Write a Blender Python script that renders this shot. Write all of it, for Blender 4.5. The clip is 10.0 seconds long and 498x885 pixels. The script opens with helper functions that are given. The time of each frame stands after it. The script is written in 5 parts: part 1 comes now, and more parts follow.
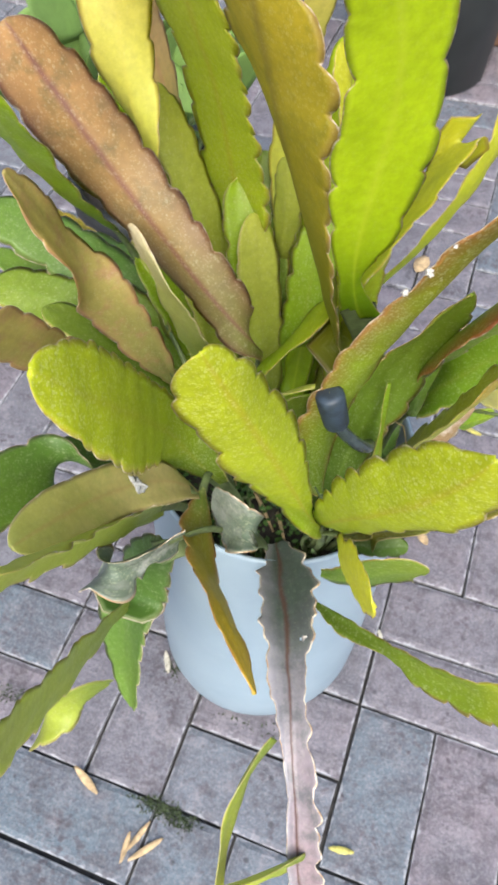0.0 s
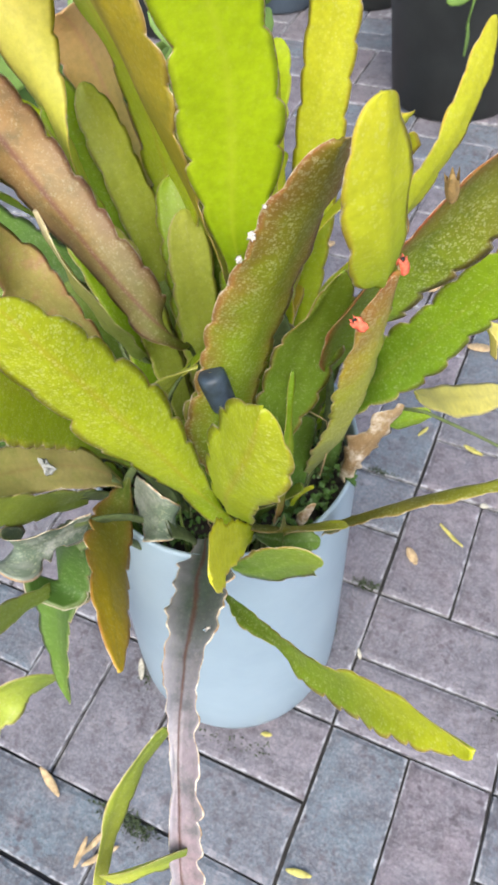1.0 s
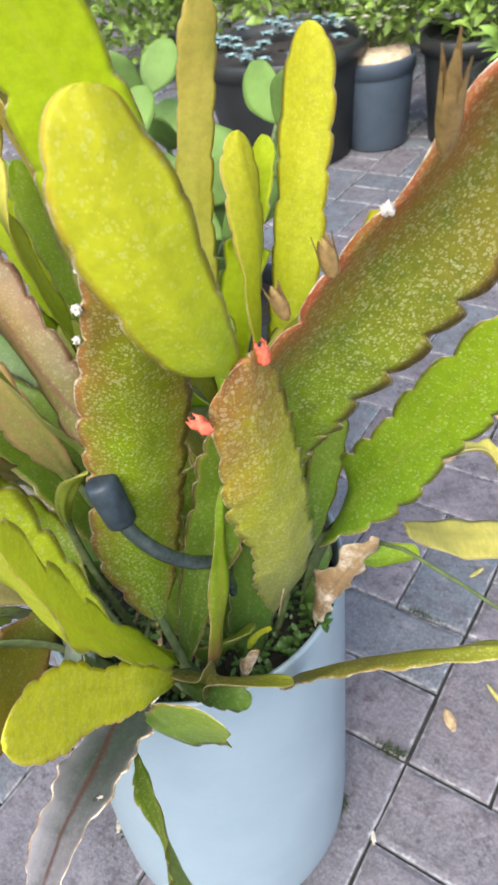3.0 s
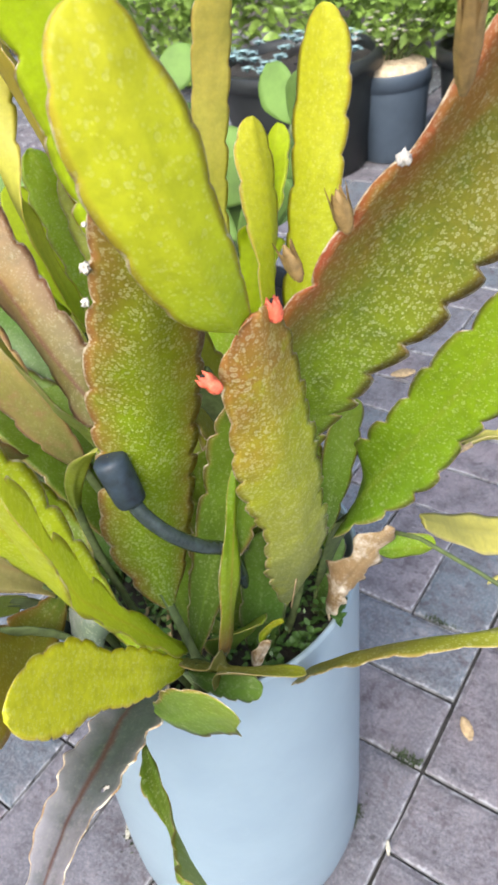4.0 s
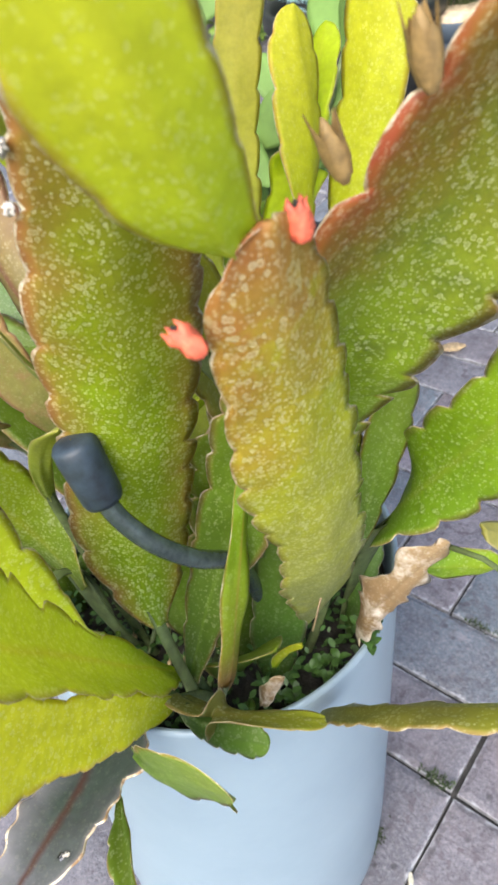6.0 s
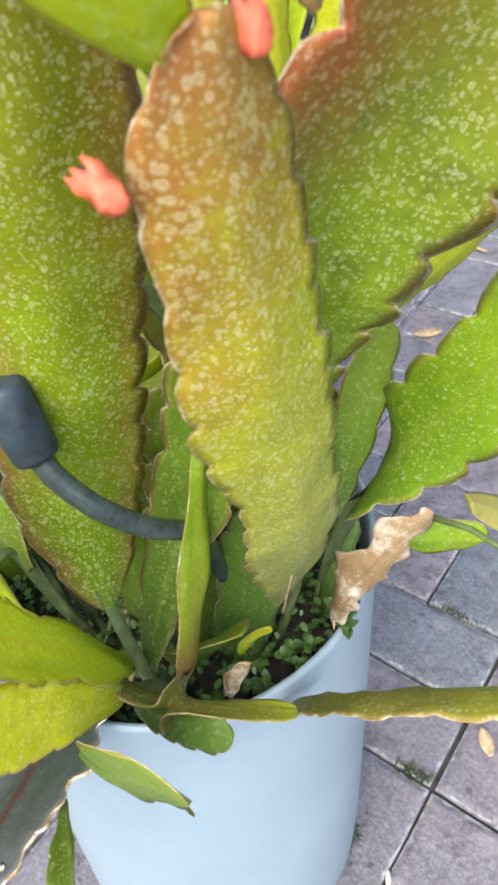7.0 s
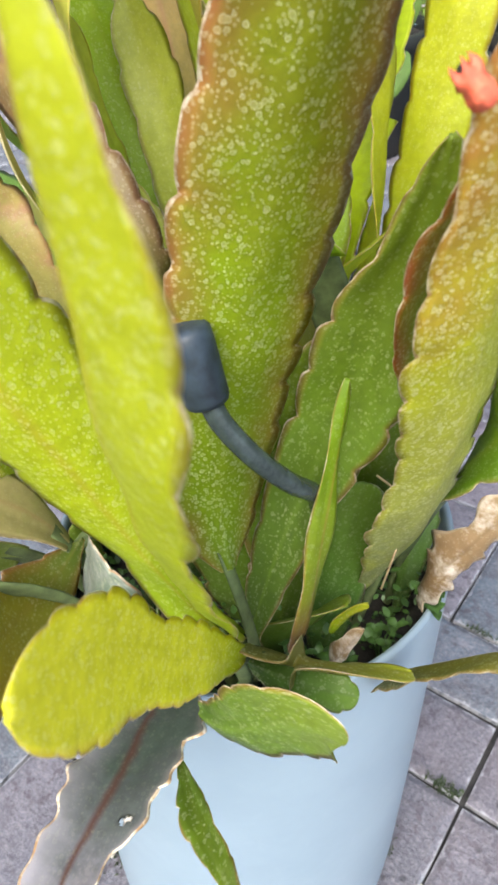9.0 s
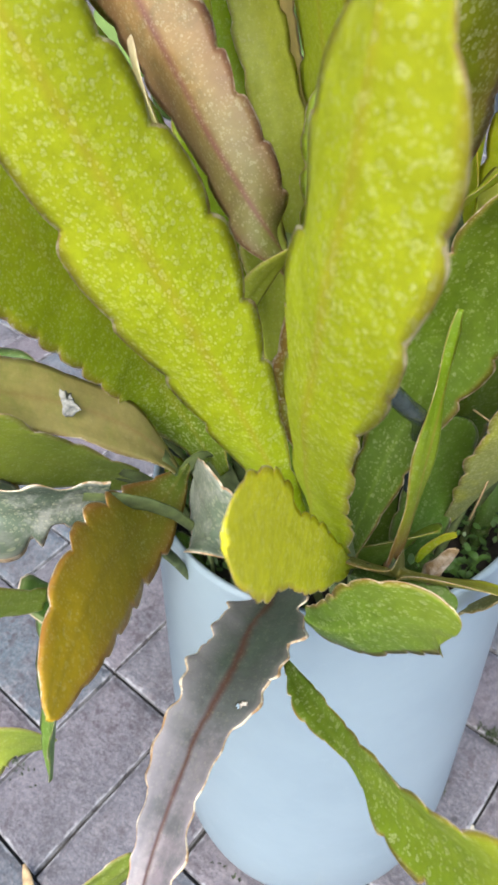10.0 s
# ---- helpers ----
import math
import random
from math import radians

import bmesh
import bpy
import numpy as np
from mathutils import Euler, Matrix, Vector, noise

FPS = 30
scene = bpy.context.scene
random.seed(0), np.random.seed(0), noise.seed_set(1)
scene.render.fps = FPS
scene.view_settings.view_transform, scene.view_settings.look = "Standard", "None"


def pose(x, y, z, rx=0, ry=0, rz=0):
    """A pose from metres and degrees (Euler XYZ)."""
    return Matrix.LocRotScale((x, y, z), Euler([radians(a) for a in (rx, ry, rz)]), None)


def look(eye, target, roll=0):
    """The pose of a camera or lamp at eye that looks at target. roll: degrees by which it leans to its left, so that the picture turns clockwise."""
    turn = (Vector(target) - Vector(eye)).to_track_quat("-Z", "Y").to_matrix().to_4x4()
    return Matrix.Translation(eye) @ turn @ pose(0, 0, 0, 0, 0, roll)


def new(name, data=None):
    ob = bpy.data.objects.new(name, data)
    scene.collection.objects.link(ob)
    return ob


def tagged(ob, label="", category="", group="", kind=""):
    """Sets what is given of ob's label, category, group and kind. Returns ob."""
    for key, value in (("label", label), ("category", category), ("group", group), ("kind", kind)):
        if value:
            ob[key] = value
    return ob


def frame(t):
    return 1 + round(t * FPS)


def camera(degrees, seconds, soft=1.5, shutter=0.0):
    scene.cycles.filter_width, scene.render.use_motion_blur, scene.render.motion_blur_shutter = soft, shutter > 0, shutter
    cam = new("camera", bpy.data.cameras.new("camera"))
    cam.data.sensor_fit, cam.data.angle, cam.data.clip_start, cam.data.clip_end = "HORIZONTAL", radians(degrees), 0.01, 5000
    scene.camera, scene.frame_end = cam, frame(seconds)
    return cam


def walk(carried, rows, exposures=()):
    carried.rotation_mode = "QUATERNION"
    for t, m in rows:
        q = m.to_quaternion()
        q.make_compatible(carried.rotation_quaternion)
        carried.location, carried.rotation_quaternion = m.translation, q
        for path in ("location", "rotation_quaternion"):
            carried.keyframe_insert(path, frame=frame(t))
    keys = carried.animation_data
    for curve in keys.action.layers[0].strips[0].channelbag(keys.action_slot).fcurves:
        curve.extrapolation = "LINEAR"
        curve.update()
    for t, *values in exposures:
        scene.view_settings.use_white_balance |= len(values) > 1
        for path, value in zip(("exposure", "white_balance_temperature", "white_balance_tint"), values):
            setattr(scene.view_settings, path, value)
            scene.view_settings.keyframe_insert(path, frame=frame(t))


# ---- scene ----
cam = camera(39.0, 10.0, soft=3.0)
cam.data.dof.use_dof, cam.data.dof.focus_distance, cam.data.dof.aperture_fstop = True, 0.33, 40.0

PATH = [
    (0, (-0.046, -0.462, 0.971), (-0.447, 0.582, -0.687), -1.5),
    (0.5, (0.02, -0.457, 0.969), (-0.445, 0.589, -0.671), -2.1),
    (1, (0.067, -0.445, 0.947), (-0.527, 0.604, -0.649), -6.7),
    (1.5, (0.113, -0.423, 0.912), (-0.56, 0.635, -0.646), -8.5),
    (2, (0.151, -0.401, 0.893), (-0.626, 0.706, -0.58), -9.9),
    (2.2, (0.143, -0.382, 0.879), (-0.698, 0.708, -0.571), -10.8),
    (2.5, (0.134, -0.37, 0.875), (-0.751, 0.741, -0.533), -10.3),
    (2.7, (0.133, -0.361, 0.877), (-0.782, 0.764, -0.5), -10.0),
    (3.8, (0.144, -0.342, 0.87), (-0.849, 0.812, -0.427), -10.6),
    (4, (0.138, -0.357, 0.857), (-0.86, 0.791, -0.442), -10.6),
    (4.5, (0.124, -0.356, 0.841), (-0.899, 0.749, -0.474), -10.9),
    (5, (0.111, -0.321, 0.824), (-0.943, 0.756, -0.491), -11.1),
    (6.3, (0.093, -0.292, 0.783), (-0.95, 0.743, -0.574), -10.7),
    (6.5, (0.103, -0.29, 0.77), (-0.931, 0.758, -0.584), -10.6),
    (7, (0.085, -0.281, 0.76), (-0.905, 0.794, -0.606), -9.1),
    (7.5, (0.069, -0.276, 0.772), (-0.945, 0.856, -0.528), -6.8),
    (8, (0.064, -0.282, 0.773), (-0.965, 0.88, -0.488), -6.2),
    (8.5, (0.059, -0.305, 0.769), (-0.951, 0.878, -0.488), -5.0),
    (9, (0.051, -0.342, 0.752), (-0.931, 0.824, -0.542), -5.3),
    (9.2, (0.038, -0.354, 0.755), (-0.933, 0.752, -0.6), -5.4),
    (9.5, (0.031, -0.37, 0.758), (-0.963, 0.719, -0.593), -5.3),
    (10, (0.045, -0.39, 0.753), (-0.994, 0.675, -0.584), -6.2),
]
walk(cam, [(t, look(eye, target, roll)) for t, eye, target, roll in PATH], exposures=[(0, 1.42), (2.5, 1.43), (3.8, 1.52), (5, 1.55), (6.5, 1.68), (7.5, 1.78), (8.5, 1.74), (9.5, 1.48), (10, 1.40)])

# ---------------------------------------------------------------- light
world = bpy.data.worlds.new("world")
scene.world = world
world.use_nodes = True
wn = world.node_tree
sky = wn.nodes.new("ShaderNodeTexSky")
sky.sky_type = "NISHITA"
sky.sun_disc = False
sky.sun_elevation = radians(48)
sky.sun_rotation = radians(161)
sky.dust_density = 2.0
wn.links.new(sky.outputs["Color"], wn.nodes["Background"].inputs["Color"])
wn.nodes["Background"].inputs["Strength"].default_value = 0.15

sun = new("sun", bpy.data.lights.new("sun", "SUN"))
sun.data.energy = 1.9
sun.data.angle = radians(50)
sun.data.color = (1.0, 0.96, 0.88)
sun.matrix_world = look((0.55, -1.65, 1.95), (0, 0, 0))

POT_X, POT_Y, POT_R, POT_H = -0.153, -0.117, 0.130, 0.428
LEAN_X, LEAN_Y = 0.030, 0.070  # the planter stands a little askew


# ---------------------------------------------------------------- node helpers
def mat_nodes(name):
    m = bpy.data.materials.new(name)
    m.use_nodes = True
    return m, m.node_tree, m.node_tree.nodes["Principled BSDF"]


def link(nt, a, b):
    nt.links.new(a, b)


def ramp(nt, src, stops):
    n = nt.nodes.new("ShaderNodeValToRGB")
    els = n.color_ramp.elements
    while len(els) < len(stops):
        els.new(0.5)
    for el, (p, c) in zip(els, stops):
        el.position = p
        el.color = (*c, 1) if len(c) == 3 else c
    link(nt, src, n.inputs["Fac"])
    return n.outputs["Color"]


def noise_tex(nt, vec, scale, detail=4.0, rough=0.6):
    n = nt.nodes.new("ShaderNodeTexNoise")
    n.inputs["Scale"].default_value = scale
    n.inputs["Detail"].default_value = detail
    n.inputs["Roughness"].default_value = rough
    if vec is not None:
        link(nt, vec, n.inputs["Vector"])
    return n.outputs["Fac"]


def mix(nt, fac, a, b, blend="MIX"):
    n = nt.nodes.new("ShaderNodeMix")
    n.data_type = "RGBA"
    n.blend_type = blend
    for sock, v in ((n.inputs[0], fac), (n.inputs[6], a), (n.inputs[7], b)):
        if hasattr(v, "is_output"):
            link(nt, v, sock)
        elif isinstance(v, (int, float)):
            sock.default_value = v
        else:
            sock.default_value = (*v, 1)
    return n.outputs[2]


def calc(nt, op, a, b=0.0, c=0.0):
    n = nt.nodes.new("ShaderNodeMath")
    n.operation = op
    for sock, v in zip(n.inputs, (a, b, c)):
        if hasattr(v, "is_output"):
            link(nt, v, sock)
        else:
            sock.default_value = v
    return n.outputs[0]


def bump(nt, bsdf, height, strength, distance):
    n = nt.nodes.new("ShaderNodeBump")
    n.inputs["Strength"].default_value = strength
    n.inputs["Distance"].default_value = distance
    link(nt, height, n.inputs["Height"])
    link(nt, n.outputs["Normal"], bsdf.inputs["Normal"])
    return n.outputs["Normal"]


def coords(nt, which="Object"):
    return nt.nodes.new("ShaderNodeTexCoord").outputs[which]


def map_range(nt, v, a, b, c=0.0, d=1.0):
    n = nt.nodes.new("ShaderNodeMapRange")
    n.inputs[1].default_value, n.inputs[2].default_value = a, b
    n.inputs[3].default_value, n.inputs[4].default_value = c, d
    link(nt, v, n.inputs[0])
    return n.outputs[0]


# ---------------------------------------------------------------- materials
def leaf_material(name, base, mid, tip, edge, specks=0.5, rib=(0.20, 0.12, 0.03), rib_amount=0.25,
                  glow=0.36, blotch=None, rough=0.42, edge_amount=0.5, flush=None, mid_pos=0.5, cork=1.0, base_pos=0.06, blotch_at=0.50, crowd=0.0, crust=0.0, wave=0.07):
    """Cactus stem skin: colour runs from base to tip, dry rim, pale corky specks, a darker midrib."""
    m, nt, bsdf = mat_nodes(name)
    uv = nt.nodes.new("ShaderNodeUVMap")
    uv.uv_map = "span"
    sep = nt.nodes.new("ShaderNodeSeparateXYZ")
    link(nt, uv.outputs["UV"], sep.inputs[0])
    across, along = sep.outputs[0], sep.outputs[1]
    metric = nt.nodes.new("ShaderNodeUVMap")
    metric.uv_map = "metres"
    rnd = nt.nodes.new("ShaderNodeObjectInfo").outputs["Random"]
    shift = nt.nodes.new("ShaderNodeVectorMath")
    shift.operation = "ADD"
    link(nt, metric.outputs["UV"], shift.inputs[0])
    comb = nt.nodes.new("ShaderNodeCombineXYZ")
    link(nt, calc(nt, "MULTIPLY", rnd, 7.0), comb.inputs[0])
    link(nt, comb.outputs[0], shift.inputs[1])
    vec = shift.outputs[0]
    big = noise_tex(nt, vec, 28, 3, 0.6)
    fine = noise_tex(nt, vec, 160, 4, 0.65)
    s = calc(nt, "ADD", along, calc(nt, "MULTIPLY", calc(nt, "SUBTRACT", big, 0.5), 0.28))
    col = ramp(nt, s, [(base_pos, base), (mid_pos, mid), (0.98, tip)])
    if blotch:
        spot = map_range(nt, noise_tex(nt, vec, 45, 5, 0.7), blotch_at, blotch_at + 0.16)
        col = mix(nt, calc(nt, "MULTIPLY", spot, 0.75), col, blotch)
    dark = mix(nt, 0.55, col, (0.0, 0.0, 0.0))
    col = mix(nt, map_range(nt, fine, 0.35, 0.62), mix(nt, 0.35, col, dark), col)
    # midrib
    ax = calc(nt, "ABSOLUTE", calc(nt, "ADD", across, calc(nt, "MULTIPLY", calc(nt, "SUBTRACT", big, 0.5), wave)))
    ribf = calc(nt, "MULTIPLY", map_range(nt, ax, 0.0, 0.13, 1.0, 0.0), rib_amount)
    col = mix(nt, ribf, col, rib)
    # flush of colour towards one or both margins
    if flush:
        fcol, side, famt, *reach = flush
        fx = calc(nt, "MULTIPLY", across, side) if side else calc(nt, "ABSOLUTE", across)
        fx = calc(nt, "ADD", fx, calc(nt, "MULTIPLY", calc(nt, "SUBTRACT", big, 0.5), 0.7))
        patch = map_range(nt, noise_tex(nt, vec, 52, 3, 0.6), 0.34, 0.60, 0.5, 1.0)
        fx = calc(nt, "MULTIPLY", map_range(nt, fx, reach[0] if reach else 0.45, 1.0), patch)
        if len(reach) > 1:
            fx = calc(nt, "MULTIPLY", fx, map_range(nt, s, reach[1], reach[1] + 0.25))
        col = mix(nt, calc(nt, "MULTIPLY", fx, famt), col, fcol)
    # ripening towards the margin, uneven from lobe to lobe
    e = calc(nt, "ADD", calc(nt, "ABSOLUTE", across), calc(nt, "MULTIPLY", calc(nt, "SUBTRACT", noise_tex(nt, vec, 60, 3), 0.5), 0.16))
    col = mix(nt, calc(nt, "MULTIPLY", map_range(nt, e, 0.82, 0.98), edge_amount), col, edge)
    # corky specks, a coarse and a fine crop of them, in drifts
    warp = nt.nodes.new("ShaderNodeTexNoise")
    warp.inputs["Scale"].default_value = 420
    link(nt, vec, warp.inputs["Vector"])
    wv = nt.nodes.new("ShaderNodeVectorMath")
    wv.operation = "MULTIPLY_ADD"
    link(nt, warp.outputs["Color"], wv.inputs[0])
    wv.inputs[1].default_value = (0.0008, 0.0008, 0.0)
    link(nt, vec, wv.inputs[2])
    squash = nt.nodes.new("ShaderNodeVectorMath")
    squash.operation = "MULTIPLY"
    squash.inputs[1].default_value = (1.0, 0.85, 1.0)
    link(nt, wv.outputs[0], squash.inputs[0])
    drift = noise_tex(nt, vec, 34, 3)
    pale = mix(nt, 0.46, col, (0.86, 0.85, 0.52))
    relief = None
    for scale, size, amount, keep in ((270, 0.33, 0.60, 0.66 - crowd * 0.6), (390, 0.42, 0.80, 0.56 - crowd * 1.3), (800, 0.46, 0.75, 0.46 - crowd)):
        vor = nt.nodes.new("ShaderNodeTexVoronoi")
        vor.inputs["Scale"].default_value = scale
        link(nt, squash.outputs[0], vor.inputs["Vector"])
        sc = nt.nodes.new("ShaderNodeSeparateColor")
        link(nt, vor.outputs["Color"], sc.inputs[0])
        # every speck has a size of its own; the large ones are rings
        dist = calc(nt, "ADD", vor.outputs["Distance"], calc(nt, "MULTIPLY", sc.outputs[1], 0.20))
        dot = map_range(nt, dist, size, size - 0.07)
        ring = calc(nt, "SUBTRACT", dot, calc(nt, "MULTIPLY", map_range(nt, dist, size - 0.07, size - 0.17), 0.55))
        on = map_range(nt, calc(nt, "ADD", sc.outputs[0], calc(nt, "MULTIPLY", calc(nt, "SUBTRACT", drift, 0.5), 0.75 - crowd)), keep - 0.05, keep + 0.05)
        f = calc(nt, "MULTIPLY", calc(nt, "MULTIPLY", ring, on), specks * amount)
        col = mix(nt, f, col, pale)
        relief = f if relief is None else calc(nt, "ADD", relief, f)
    # hairline of cork along the very margin, thickest at the notches
    lb = nt.nodes.new("ShaderNodeUVMap")
    lb.uv_map = "lobe"
    ls = nt.nodes.new("ShaderNodeSeparateXYZ")
    link(nt, lb.outputs["UV"], ls.inputs[0])
    near = map_range(nt, calc(nt, "ABSOLUTE", calc(nt, "SUBTRACT", ls.outputs[0], 0.5)), 0.28, 0.46)
    cut = calc(nt, "SUBTRACT", 0.972 - crust, calc(nt, "ADD", calc(nt, "MULTIPLY", near, 0.035), calc(nt, "MULTIPLY", calc(nt, "SUBTRACT", noise_tex(nt, vec, 110, 3), 0.52), 0.09)))
    line = map_range(nt, calc(nt, "SUBTRACT", calc(nt, "ABSOLUTE", across), cut), 0.0, 0.006)
    col = mix(nt, calc(nt, "MULTIPLY", line, cork), col, mix(nt, map_range(nt, fine, 0.4, 0.6), (0.36, 0.22, 0.11), (0.74, 0.66, 0.50)))
    link(nt, col, bsdf.inputs["Base Color"])
    bsdf.inputs["Roughness"].default_value = rough
    bsdf.inputs["Specular IOR Level"].default_value = 0.33
    h = calc(nt, "ADD", calc(nt, "MULTIPLY", big, 1.5), calc(nt, "ADD", calc(nt, "MULTIPLY", fine, 0.25), calc(nt, "MULTIPLY", relief, 0.22)))
    nrm = bump(nt, bsdf, h, 0.35, 0.0022)
    tr = nt.nodes.new("ShaderNodeBsdfTranslucent")
    link(nt, mix(nt, 0.36, col, (0.96, 1.0, 0.28)), tr.inputs["Color"])
    link(nt, nrm, tr.inputs["Normal"])
    ms = nt.nodes.new("ShaderNodeMixShader")
    ms.inputs[0].default_value = glow
    out = nt.nodes["Material Output"]
    link(nt, bsdf.outputs[0], ms.inputs[1])
    link(nt, tr.outputs[0], ms.inputs[2])
    link(nt, ms.outputs[0], out.inputs["Surface"])
    return m



